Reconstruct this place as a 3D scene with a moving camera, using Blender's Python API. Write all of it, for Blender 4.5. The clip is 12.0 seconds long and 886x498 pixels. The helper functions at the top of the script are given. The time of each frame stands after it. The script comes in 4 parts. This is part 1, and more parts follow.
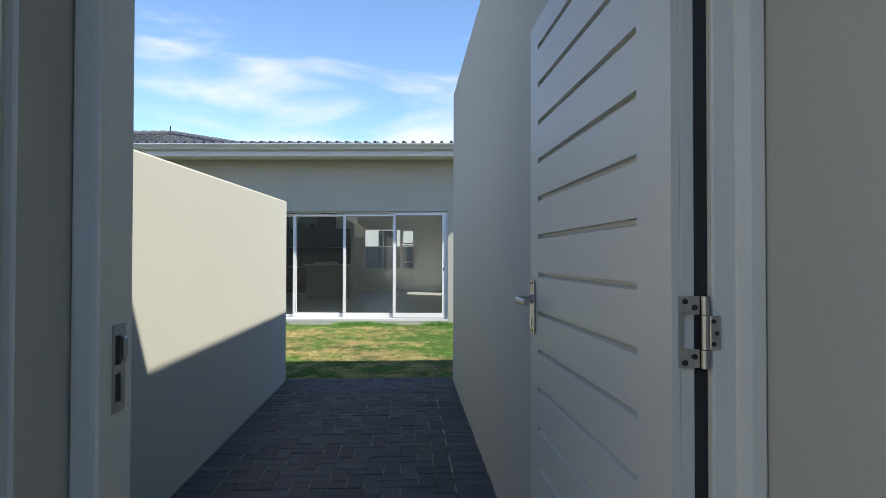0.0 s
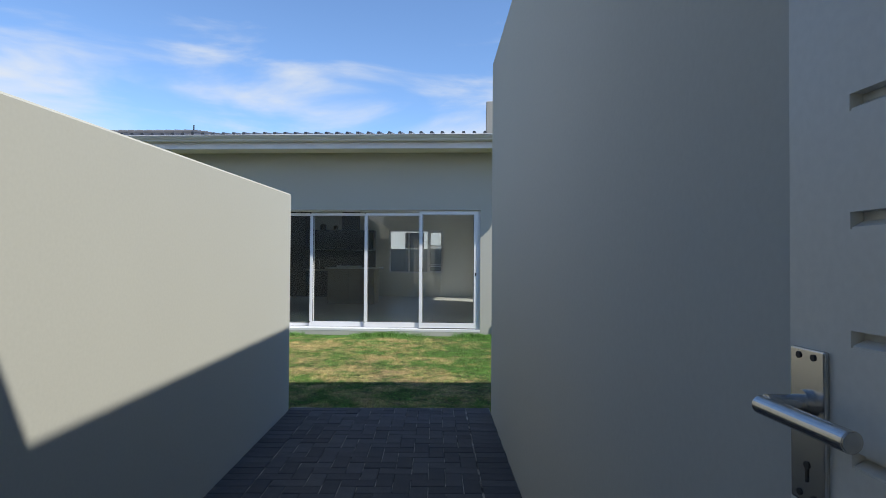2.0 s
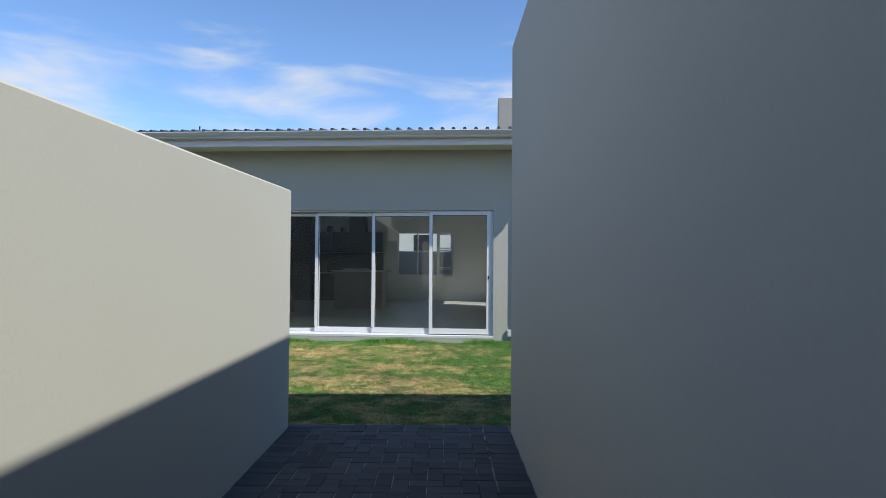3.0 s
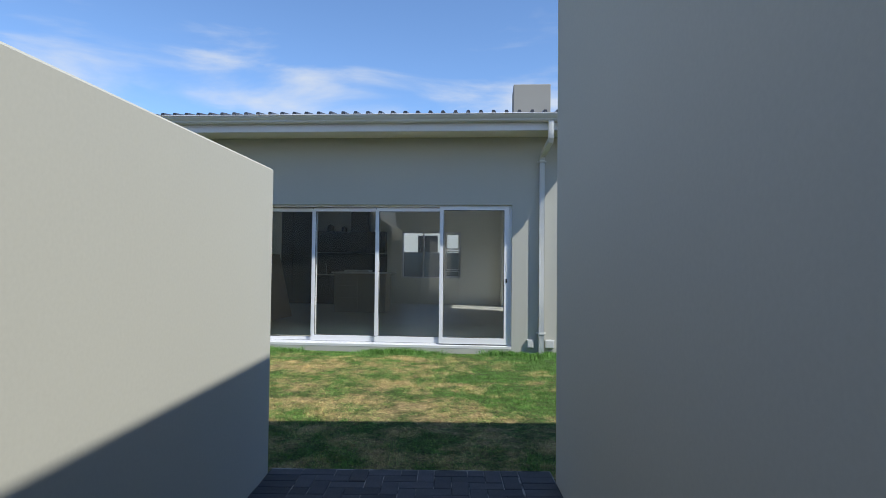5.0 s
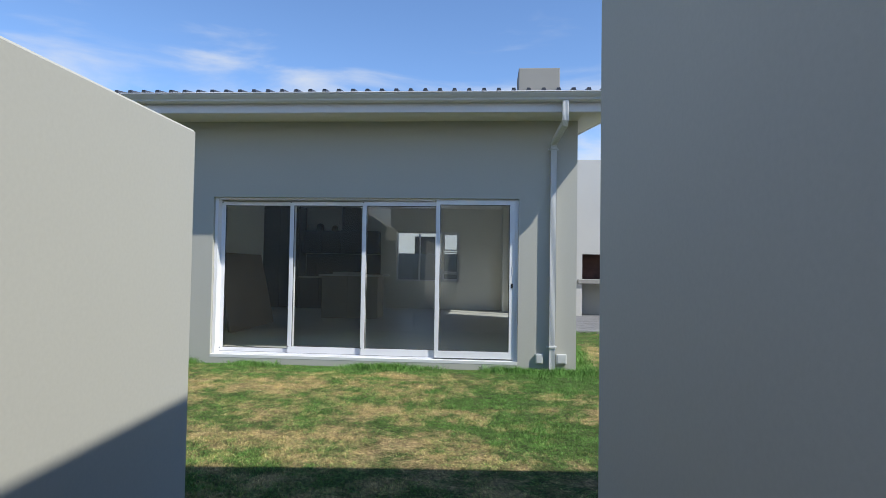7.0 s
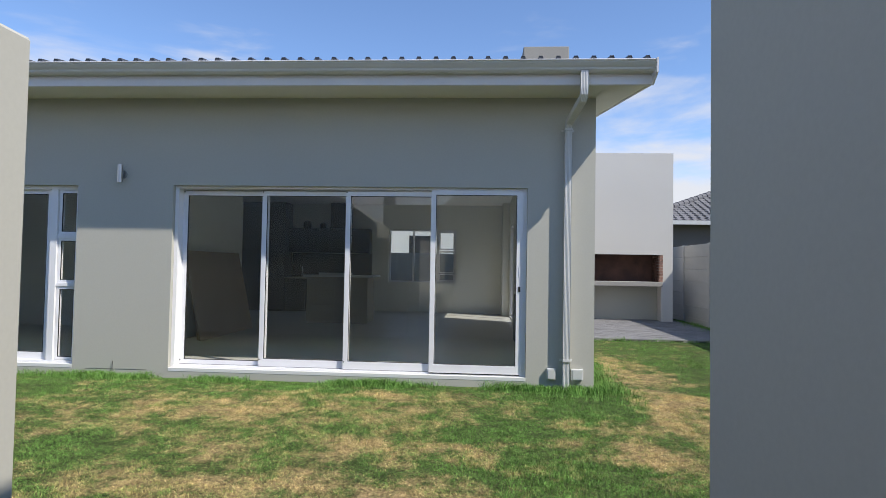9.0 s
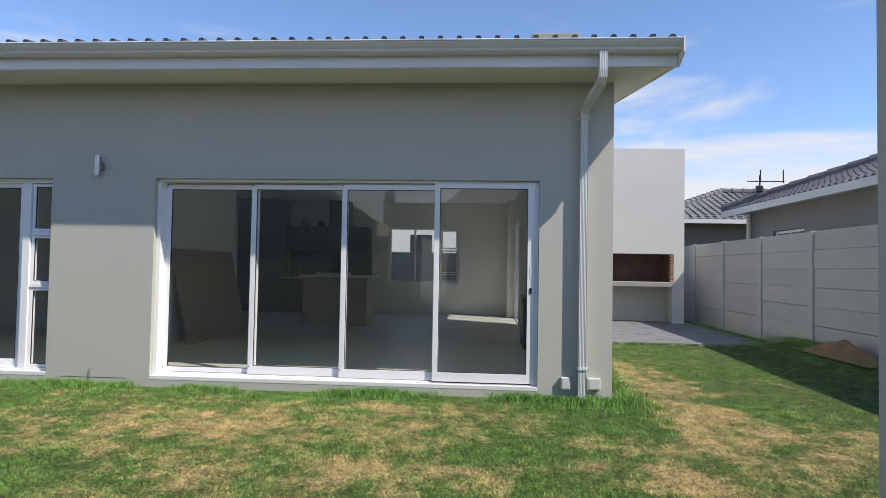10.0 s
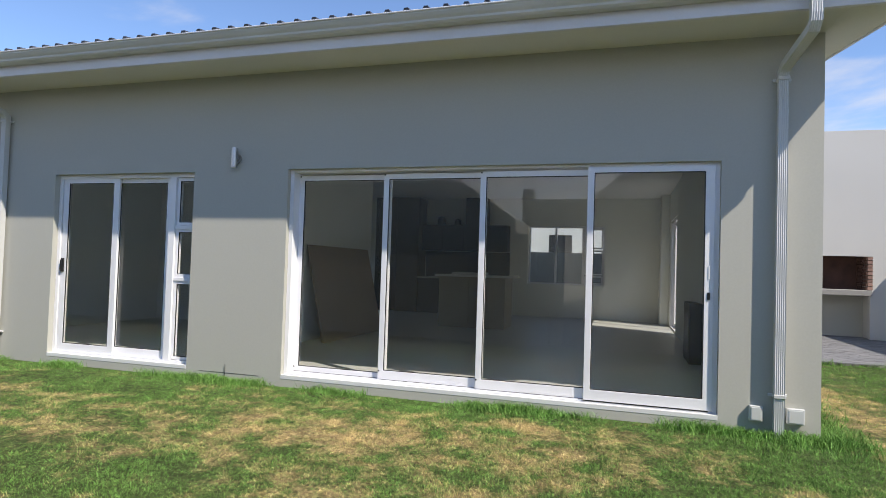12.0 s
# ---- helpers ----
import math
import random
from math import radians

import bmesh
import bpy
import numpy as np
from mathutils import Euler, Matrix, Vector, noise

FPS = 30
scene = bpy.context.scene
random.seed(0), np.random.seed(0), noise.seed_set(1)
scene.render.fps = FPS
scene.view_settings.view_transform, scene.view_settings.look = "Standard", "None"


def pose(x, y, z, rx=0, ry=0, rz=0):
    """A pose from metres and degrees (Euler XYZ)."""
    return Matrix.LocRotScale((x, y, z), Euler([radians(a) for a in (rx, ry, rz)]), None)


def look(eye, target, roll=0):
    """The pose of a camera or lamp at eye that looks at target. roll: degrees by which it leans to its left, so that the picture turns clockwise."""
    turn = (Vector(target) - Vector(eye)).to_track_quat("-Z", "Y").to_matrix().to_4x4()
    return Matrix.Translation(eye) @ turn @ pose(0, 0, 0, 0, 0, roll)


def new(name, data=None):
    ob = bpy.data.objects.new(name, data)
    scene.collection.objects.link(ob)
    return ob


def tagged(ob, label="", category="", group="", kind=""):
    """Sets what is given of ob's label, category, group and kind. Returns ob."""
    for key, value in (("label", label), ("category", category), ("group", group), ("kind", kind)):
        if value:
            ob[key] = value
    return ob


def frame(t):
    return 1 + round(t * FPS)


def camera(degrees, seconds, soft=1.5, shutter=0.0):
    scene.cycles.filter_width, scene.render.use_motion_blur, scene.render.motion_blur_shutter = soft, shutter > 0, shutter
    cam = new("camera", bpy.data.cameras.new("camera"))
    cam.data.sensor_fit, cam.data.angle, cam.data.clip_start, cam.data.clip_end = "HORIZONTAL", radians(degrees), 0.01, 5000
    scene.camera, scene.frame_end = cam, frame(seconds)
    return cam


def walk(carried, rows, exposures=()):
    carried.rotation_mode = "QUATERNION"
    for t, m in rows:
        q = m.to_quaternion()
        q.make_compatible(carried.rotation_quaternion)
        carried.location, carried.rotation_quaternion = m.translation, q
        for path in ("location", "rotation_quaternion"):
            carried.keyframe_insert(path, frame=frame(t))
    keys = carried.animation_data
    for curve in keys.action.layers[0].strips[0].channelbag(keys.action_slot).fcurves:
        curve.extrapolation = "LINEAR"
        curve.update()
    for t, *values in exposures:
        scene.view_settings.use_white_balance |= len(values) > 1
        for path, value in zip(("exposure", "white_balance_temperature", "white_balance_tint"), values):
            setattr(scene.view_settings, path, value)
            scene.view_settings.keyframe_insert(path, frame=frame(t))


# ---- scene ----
cam = camera(73.3, 12.0, soft=0.75)
PATH = [
    (0, (0.642, 0.448, 1.326), (0.617, 2.448, 1.358), 0.1),
    (0.5, (0.615, 0.807, 1.328), (0.572, 2.806, 1.362), 0.1),
    (1, (0.577, 1.12, 1.333), (0.51, 3.119, 1.369), 0.2),
    (1.5, (0.573, 1.392, 1.339), (0.469, 3.389, 1.379), 0.3),
    (2, (0.549, 1.611, 1.348), (0.432, 3.607, 1.389), 0.4),
    (2.5, (0.523, 1.844, 1.35), (0.383, 3.839, 1.397), 0.4),
    (3, (0.464, 2.095, 1.345), (0.321, 4.089, 1.395), 0.4),
    (5, (0.245, 3.174, 1.331), (0.093, 5.167, 1.388), 0.6),
    (5.5, (0.224, 3.48, 1.338), (0.076, 5.473, 1.394), 0.7),
    (6, (0.199, 3.767, 1.337), (0.052, 5.761, 1.395), 0.8),
    (6.5, (0.184, 4.042, 1.338), (0.037, 6.036, 1.398), 0.9),
    (7, (0.182, 4.318, 1.338), (0.036, 6.311, 1.402), 0.9),
    (9, (0.092, 5.392, 1.335), (-0.038, 7.386, 1.401), 1.0),
    (9.5, (0.05, 5.67, 1.345), (-0.079, 7.665, 1.408), 1.0),
    (10, (0.02, 5.92, 1.335), (-0.113, 7.914, 1.4), 1.0),
    (10.5, (0.0, 6.159, 1.33), (-0.163, 8.151, 1.396), 1.1),
    (11, (-0.055, 6.365, 1.312), (-0.309, 8.347, 1.379), 1.3),
    (11.5, (-0.133, 6.539, 1.3), (-0.536, 8.497, 1.363), 1.5),
    (12, (-0.174, 6.678, 1.292), (-0.753, 8.592, 1.353), 1.8),
]
EXPOSURES = [(0.0, 0.86, 6900, 7), (0.7, 0.63, 6750, 7), (1.5, 0.48, 6600, 7), (3.0, 0.42, 6480, 7), (5.0, 0.40, 6430, 7), (7.0, 0.40, 6430, 8), (9.0, 0.45, 6730, 11), (12.0, 0.54, 6950, 12)]
walk(cam, [(t, look(eye, target, roll)) for t, eye, target, roll in PATH], EXPOSURES)

# ---- world and sun ----
SUN_FROM = Vector((0.80, -0.43, 1.0)).normalized()
SKY, SUN, CLOUD = 0.15, 3.7, 4.1


def make_world():
    w = bpy.data.worlds.new("daylight")
    scene.world = w
    w.use_nodes = True
    nt = w.node_tree
    nt.nodes.clear()
    n = nt.nodes.new
    link = nt.links.new
    out, bg, sky = n("ShaderNodeOutputWorld"), n("ShaderNodeBackground"), n("ShaderNodeTexSky")
    sky.sky_type, sky.sun_disc = "NISHITA", False
    sky.sun_elevation = math.asin(SUN_FROM.z)
    sky.sun_rotation = math.atan2(SUN_FROM.x, SUN_FROM.y)
    sky.altitude, sky.air_density, sky.dust_density, sky.ozone_density = 20, 0.8, 0.05, 2.0
    co = n("ShaderNodeTexCoord")
    mp = n("ShaderNodeMapping")
    mp.inputs["Scale"].default_value = (2.0, 2.0, 8.0)
    mp.inputs["Location"].default_value = (1.35, 0.4, 0.2)
    no = n("ShaderNodeTexNoise")
    no.inputs["Scale"].default_value, no.inputs["Detail"].default_value, no.inputs["Roughness"].default_value = 1.7, 7.0, 0.52
    no.inputs["Distortion"].default_value = 0.35
    link(co.outputs["Generated"], mp.inputs["Vector"])
    link(mp.outputs["Vector"], no.inputs["Vector"])
    sep = n("ShaderNodeSeparateXYZ")
    link(co.outputs["Generated"], sep.inputs["Vector"])
    low = n("ShaderNodeMapRange")          # more cloud towards the horizon
    low.inputs["From Min"].default_value, low.inputs["From Max"].default_value = 0.08, 0.36
    low.inputs["To Min"].default_value, low.inputs["To Max"].default_value = 0.31, -0.10
    link(sep.outputs["Z"], low.inputs["Value"])
    add = n("ShaderNodeMath")
    add.operation = "ADD"
    link(no.outputs["Fac"], add.inputs[0])
    link(low.outputs["Result"], add.inputs[1])
    ramp = n("ShaderNodeMapRange")
    ramp.interpolation_type = "SMOOTHSTEP"
    ramp.inputs["From Min"].default_value, ramp.inputs["From Max"].default_value = 0.475, 0.77
    ramp.inputs["To Max"].default_value = 0.92
    link(add.outputs[0], ramp.inputs["Value"])
    tint = n("ShaderNodeMix")
    tint.data_type, tint.blend_type = "RGBA", "MULTIPLY"
    tint.inputs["Factor"].default_value = 1.0
    tint.inputs["B"].default_value = (0.86, 0.965, 1.10, 1)
    link(sky.outputs["Color"], tint.inputs["A"])
    mix = n("ShaderNodeMix")
    mix.data_type = "RGBA"
    link(ramp.outputs["Result"], mix.inputs["Factor"])
    link(tint.outputs["Result"], mix.inputs["A"])
    mix.inputs["B"].default_value = (CLOUD * 0.95, CLOUD * 0.98, CLOUD * 1.05, 1)
    link(mix.outputs["Result"], bg.inputs["Color"])
    bg.inputs["Strength"].default_value = SKY
    link(bg.outputs["Background"], out.inputs["Surface"])


make_world()
sun = new("sun", bpy.data.lights.new("sun", "SUN"))
sun.data.energy, sun.data.angle, sun.data.color = SUN, radians(0.6), (1.0, 0.955, 0.88)
sun.matrix_world = look(SUN_FROM * 40, (0, 0, 0))

# ---- materials ----


def material(name, colour, rough=0.7, metal=0.0, second=None, scale=1.5, blotch=0.5, grain=0.0, grain_scale=120.0,
             bump=0.0, bump_scale=180.0, random_by=None, random_amount=0.0, spec=0.5):
    """Principled surface with large blotches between two colours, fine grain and fine relief."""
    m = bpy.data.materials.new(name)
    m.use_nodes = True
    nt = m.node_tree
    n, link = nt.nodes.new, nt.links.new
    b = nt.nodes["Principled BSDF"]
    b.inputs["Roughness"].default_value, b.inputs["Metallic"].default_value = rough, metal
    b.inputs["Specular IOR Level"].default_value = spec
    co = n("ShaderNodeTexCoord")
    second = second or tuple(c * 0.88 for c in colour)
    big = n("ShaderNodeTexNoise")
    big.inputs["Scale"].default_value, big.inputs["Detail"].default_value = scale, 5.0
    link(co.outputs["Object"], big.inputs["Vector"])
    rng = n("ShaderNodeMapRange")
    rng.inputs["From Min"].default_value, rng.inputs["From Max"].default_value = 0.5 - 0.5 * blotch, 0.5 + 0.5 * blotch
    link(big.outputs["Fac"], rng.inputs["Value"])
    mix = n("ShaderNodeMix")
    mix.data_type = "RGBA"
    mix.inputs["A"].default_value, mix.inputs["B"].default_value = (*colour, 1), (*second, 1)
    link(rng.outputs["Result"], mix.inputs["Factor"])
    last = mix.outputs["Result"]
    if grain:
        fine = n("ShaderNodeTexNoise")
        fine.inputs["Scale"].default_value, fine.inputs["Detail"].default_value = grain_scale, 3.0
        link(co.outputs["Object"], fine.inputs["Vector"])
        r2 = n("ShaderNodeMapRange")
        r2.inputs["From Min"].default_value, r2.inputs["From Max"].default_value = 0.3, 0.7
        r2.inputs["To Min"].default_value, r2.inputs["To Max"].default_value = 1 - grain, 1 + grain
        link(fine.outputs["Fac"], r2.inputs["Value"])
        mul = n("ShaderNodeMix")
        mul.data_type, mul.blend_type = "RGBA", "MULTIPLY"
        mul.inputs["Factor"].default_value = 1.0
        link(last, mul.inputs["A"])
        link(r2.outputs["Result"], mul.inputs["B"])
        last = mul.outputs["Result"]
    if random_by:
        src = n("ShaderNodeObjectInfo") if random_by == "object" else n("ShaderNodeNewGeometry")
        sock = src.outputs["Random"] if random_by == "object" else src.outputs["Random Per Island"]
        r3 = n("ShaderNodeMapRange")
        r3.inputs["To Min"].default_value, r3.inputs["To Max"].default_value = 1 - random_amount, 1 + random_amount
        link(sock, r3.inputs["Value"])
        mul = n("ShaderNodeMix")
        mul.data_type, mul.blend_type = "RGBA", "MULTIPLY"
        mul.inputs["Factor"].default_value = 1.0
        link(last, mul.inputs["A"])
        link(r3.outputs["Result"], mul.inputs["B"])
        last = mul.outputs["Result"]
    link(last, b.inputs["Base Color"])
    if bump:
        fine = n("ShaderNodeTexNoise")
        fine.inputs["Scale"].default_value, fine.inputs["Detail"].default_value = bump_scale, 4.0
        link(co.outputs["Object"], fine.inputs["Vector"])
        bp = n("ShaderNodeBump")
        bp.inputs["Strength"].default_value, bp.inputs["Distance"].default_value = bump, 0.004
        link(fine.outputs["Fac"], bp.inputs["Height"])
        link(bp.outputs["Normal"], b.inputs["Normal"])
    return m


def glass_material(name, tint, gloss=1.0):
    m = bpy.data.materials.new(name)
    m.use_nodes = True
    nt = m.node_tree
    nt.nodes.clear()
    n, link = nt.nodes.new, nt.links.new
    out, mix, tr, gl, fr = (n("ShaderNodeOutputMaterial"), n("ShaderNodeMixShader"), n("ShaderNodeBsdfTransparent"),
                            n("ShaderNodeBsdfGlossy"), n("ShaderNodeLayerWeight"))
    tr.inputs["Color"].default_value = (*tint, 1)
    gl.inputs["Roughness"].default_value = 0.0
    gl.inputs["Color"].default_value = (gloss, gloss, gloss, 1)
    fr.inputs["Blend"].default_value = 0.5
    steep, amount = n("ShaderNodeMath"), n("ShaderNodeMapRange")   # Schlick's gloss, the same on both faces of the pane
    steep.operation = "POWER"
    steep.inputs[1].default_value = 5.0
    amount.inputs["To Min"].default_value, amount.inputs["To Max"].default_value = 0.05, 1.0
    dust, film = n("ShaderNodeBsdfDiffuse"), n("ShaderNodeMixShader")
    dust.inputs["Color"].default_value = (0.75, 0.74, 0.68, 1)
    film.inputs["Fac"].default_value = 0.006
    link(tr.outputs["BSDF"], film.inputs[1])
    link(dust.outputs["BSDF"], film.inputs[2])
    link(fr.outputs["Facing"], steep.inputs[0])
    link(steep.outputs[0], amount.inputs["Value"])
    link(amount.outputs["Result"], mix.inputs["Fac"])
    link(film.outputs["Shader"], mix.inputs[1])
    link(gl.outputs["BSDF"], mix.inputs[2])
    link(mix.outputs["Shader"], out.inputs["Surface"])
    return m


# turf that took well or dried out: centre, reach and how dry (+) or green (-)
TURF = [(0.3, 10.35, 0.55, 0.45, -0.14), (1.05, 11.4, 0.6, 0.75, -0.17), (0.8, 9.3, 0.7, 0.6, -0.10), (-5.2, 11.4, 1.6, 0.45, -0.10), (-3.2, 9.6, 0.9, 0.5, -0.09),
        (-2.05, 10.75, 0.75, 0.42, 0.13), (-0.75, 9.95, 0.4, 0.3, 0.12), (1.2, 9.85, 0.45, 0.3, 0.12), (2.05, 12.7, 0.5, 2.4, 0.21), (-1.0, 11.45, 0.55, 0.2, 0.14), (-0.9, 8.9, 0.9, 0.5, 0.06)]


def lawn_material(name, blades, dryness=0.0):
    """Green and straw patches; blades vary one by one, the soil below is darker and browner."""
    m = bpy.data.materials.new(name)
    m.use_nodes = True
    nt = m.node_tree
    n, link = nt.nodes.new, nt.links.new
    b = nt.nodes["Principled BSDF"]
    b.inputs["Roughness"].default_value = 0.75 if blades else 0.95
    b.inputs["Specular IOR Level"].default_value = 0.2
    co = n("ShaderNodeTexCoord")
    patch = n("ShaderNodeTexNoise")
    patch.inputs["Scale"].default_value, patch.inputs["Detail"].default_value, patch.inputs["Roughness"].default_value = 2.5, 9.0, 0.8
    link(co.outputs["Object"], patch.inputs["Vector"])
    rng = n("ShaderNodeMapRange")
    rng.inputs["From Min"].default_value, rng.inputs["From Max"].default_value = 0.455 - dryness, 0.615 - dryness
    fac = patch.outputs["Fac"]
    geo = n("ShaderNodeNewGeometry")
    if blades:
        jit = n("ShaderNodeMapRange")
        jit.inputs["To Min"].default_value, jit.inputs["To Max"].default_value = -0.055, 0.055
        link(geo.outputs["Random Per Island"], jit.inputs["Value"])
        add = n("ShaderNodeMath")
        link(fac, add.inputs[0])
        link(jit.outputs["Result"], add.inputs[1])
        fac = add.outputs[0]
    sep = n("ShaderNodeSeparateXYZ")
    link(co.outputs["Object"], sep.inputs["Vector"])
    lush = n("ShaderNodeMapRange")       # greener strip watered along the house
    lush.inputs["From Min"].default_value, lush.inputs["From Max"].default_value = 11.3, 11.95
    lush.inputs["To Min"].default_value, lush.inputs["To Max"].default_value = 0.0, -0.10
    link(sep.outputs["Y"], lush.inputs["Value"])
    bias = n("ShaderNodeMath")
    link(fac, bias.inputs[0])
    link(lush.outputs["Result"], bias.inputs[1])
    fac = bias.outputs[0]
    warp = n("ShaderNodeTexNoise")
    warp.inputs["Scale"].default_value, warp.inputs["Detail"].default_value = 2.6, 4.0
    link(co.outputs["Object"], warp.inputs["Vector"])
    bent = n("ShaderNodeVectorMath")
    bent.operation = "MULTIPLY_ADD"
    bent.inputs[1].default_value = (1.1, 1.1, 0.0)
    link(warp.outputs["Color"], bent.inputs[0])
    link(co.outputs["Object"], bent.inputs[2])
    for cx, cy, rx, ry, amount in TURF:
        near, size, gone, plus = n("ShaderNodeVectorMath"), n("ShaderNodeVectorMath"), n("ShaderNodeMapRange"), n("ShaderNodeMath")
        near.operation, size.operation = "MULTIPLY_ADD", "LENGTH"
        near.inputs[1].default_value = (1 / rx, 1 / ry, 0.0)
        near.inputs[2].default_value = (-(cx + 0.55) / rx, -(cy + 0.55) / ry, 0.0)
        link(bent.outputs["Vector"], near.inputs[0])
        link(near.outputs["Vector"], size.inputs[0])
        gone.interpolation_type = "SMOOTHSTEP"
        gone.inputs["From Min"].default_value, gone.inputs["From Max"].default_value = 0.35, 1.25
        gone.inputs["To Min"].default_value, gone.inputs["To Max"].default_value = (0.75 if amount > 0 else 1.05) * amount, 0.0
        link(size.outputs["Value"], gone.inputs["Value"])
        link(fac, plus.inputs[0])
        link(gone.outputs["Result"], plus.inputs[1])
        fac = plus.outputs[0]
    link(fac, rng.inputs["Value"])
    mix = n("ShaderNodeMix")
    mix.data_type = "RGBA"
    green, straw = ((0.15, 0.30, 0.068), (0.65, 0.505, 0.23)) if blades else ((0.06, 0.085, 0.025), (0.28, 0.205, 0.10))
    mix.inputs["A"].default_value, mix.inputs["B"].default_value = (*green, 1), (*straw, 1)
    link(rng.outputs["Result"], mix.inputs["Factor"])
    fine = n("ShaderNodeTexNoise")
    fine.inputs["Scale"].default_value, fine.inputs["Detail"].default_value = 42.0, 6.0
    link(co.outputs["Object"], fine.inputs["Vector"])
    r2 = n("ShaderNodeMapRange")
    r2.inputs["From Min"].default_value, r2.inputs["From Max"].default_value = 0.3, 0.7
    r2.inputs["To Min"].default_value, r2.inputs["To Max"].default_value = 0.48, 1.55
    link(fine.outputs["Fac"], r2.inputs["Value"])
    mul = n("ShaderNodeMix")
    mul.data_type, mul.blend_type = "RGBA", "MULTIPLY"
    mul.inputs["Factor"].default_value = 1.0
    link(mix.outputs["Result"], mul.inputs["A"])
    link(r2.outputs["Result"], mul.inputs["B"])
    clump, r4, mul2 = n("ShaderNodeTexNoise"), n("ShaderNodeMapRange"), n("ShaderNodeMix")   # thick and thin tufts
    clump.inputs["Scale"].default_value, clump.inputs["Detail"].default_value = 9.0, 3.0
    link(co.outputs["Object"], clump.inputs["Vector"])
    r4.inputs["From Min"].default_value, r4.inputs["From Max"].default_value = 0.32, 0.68
    r4.inputs["To Min"].default_value, r4.inputs["To Max"].default_value = 0.74, 1.30
    link(clump.outputs["Fac"], r4.inputs["Value"])
    mul2.data_type, mul2.blend_type = "RGBA", "MULTIPLY"
    mul2.inputs["Factor"].default_value = 1.0
    link(mul.outputs["Result"], mul2.inputs["A"])
    link(r4.outputs["Result"], mul2.inputs["B"])
    link(mul2.outputs["Result"], b.inputs["Base Color"])
    if not blades:
        bp = n("ShaderNodeBump")
        bp.inputs["Strength"].default_value, bp.inputs["Distance"].default_value = 0.8, 0.03
        link(fine.outputs["Fac"], bp.inputs["Height"])
        link(bp.outputs["Normal"], b.inputs["Normal"])
    return m


PLASTER = material("stone_grey_plaster_paint", (0.487, 0.483, 0.428), 0.85, second=(0.465, 0.46, 0.409), scale=0.9, blotch=0.7, grain=0.02, grain_scale=60, bump=0.05, bump_scale=150, spec=0.25)
PLASTER_PALE = material("pale_plaster_paint", (0.60, 0.59, 0.56), 0.85, scale=0.8, second=(0.56, 0.55, 0.52), blotch=0.7, grain=0.03, bump=0.2, spec=0.25)
INSIDE = material("inside_wall_paint", (0.85, 0.85, 0.77), 0.8, scale=0.7, second=(0.82, 0.82, 0.74), grain=0.02, bump=0.05, spec=0.3)
CEILING = material("ceiling_white", (0.84, 0.84, 0.82), 0.85, scale=0.6, grain=0.02, bump=0.05)
FLOOR_TILE = material("pale_floor_tile", (0.58, 0.58, 0.55), 0.36, scale=1.2, grain=0.04, grain_scale=30)
CONCRETE = material("bare_concrete", (0.33, 0.32, 0.30), 0.9, scale=2.0, grain=0.12, grain_scale=80, bump=0.4)
SOFFIT = material("soffit_board_paint", (0.71, 0.70, 0.63), 0.7, scale=1.0, second=(0.67, 0.66, 0.60), grain=0.02, bump=0.05)
FASCIA = material("fascia_white_paint", (0.74, 0.74, 0.76), 0.45, scale=1.3, grain=0.02, bump=0.04)
GUTTER = material("gutter_aluminium_paint", (0.64, 0.65, 0.635), 0.38, scale=1.4, grain=0.02, bump=0.03)
ALUMINIUM = material("white_powder_coat", (0.86, 0.86, 0.88), 0.35, scale=2.5, second=(0.83, 0.83, 0.85), grain=0.02, bump=0.02)
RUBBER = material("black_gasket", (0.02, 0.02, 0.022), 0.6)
BLACK = material("black_plastic", (0.018, 0.018, 0.02), 0.4, grain=0.1)
ROOF_SHEET = material("charcoal_roof_sheet", (0.055, 0.06, 0.075), 0.42, scale=1.0, second=(0.07, 0.075, 0.085), grain=0.06)
CHIMNEY = material("chimney_plaster", (0.36, 0.35, 0.32), 0.9, scale=1.2, grain=0.05, bump=0.25)
STEEL = material("brushed_steel", (0.55, 0.55, 0.54), 0.32, 1.0, scale=6, grain=0.06, grain_scale=200)
CHROME = material("satin_chrome", (0.52, 0.51, 0.49), 0.27, 1.0, scale=9, grain=0.05, grain_scale=150)
SCREW = material("dark_screw", (0.03, 0.03, 0.03), 0.5, 0.4)
GATE_PAINT = material("gate_grey_paint", (0.63, 0.615, 0.55), 0.42, scale=2.0, second=(0.60, 0.585, 0.525), grain=0.03, grain_scale=90, bump=0.06, bump_scale=60)
FRAME_PAINT = material("door_frame_paint", (0.75, 0.735, 0.66), 0.4, scale=2.0, grain=0.03, bump=0.05, bump_scale=50)
PAVER = material("charcoal_paver", (0.047, 0.048, 0.055), 0.75, scale=9, second=(0.075, 0.075, 0.08), grain=0.35, grain_scale=160, bump=0.7, bump_scale=120, random_by="object", random_amount=0.28)
PAVER_FAR = material("charcoal_paver_far", (0.047, 0.048, 0.055), 0.75, scale=9, second=(0.075, 0.075, 0.08), grain=0.35, grain_scale=160, bump=0.7, bump_scale=120, random_by="island", random_amount=0.28)
SAND = material("joint_sand", (0.34, 0.32, 0.29), 0.95, scale=5, second=(0.03, 0.03, 0.03), blotch=0.16, grain=0.3)
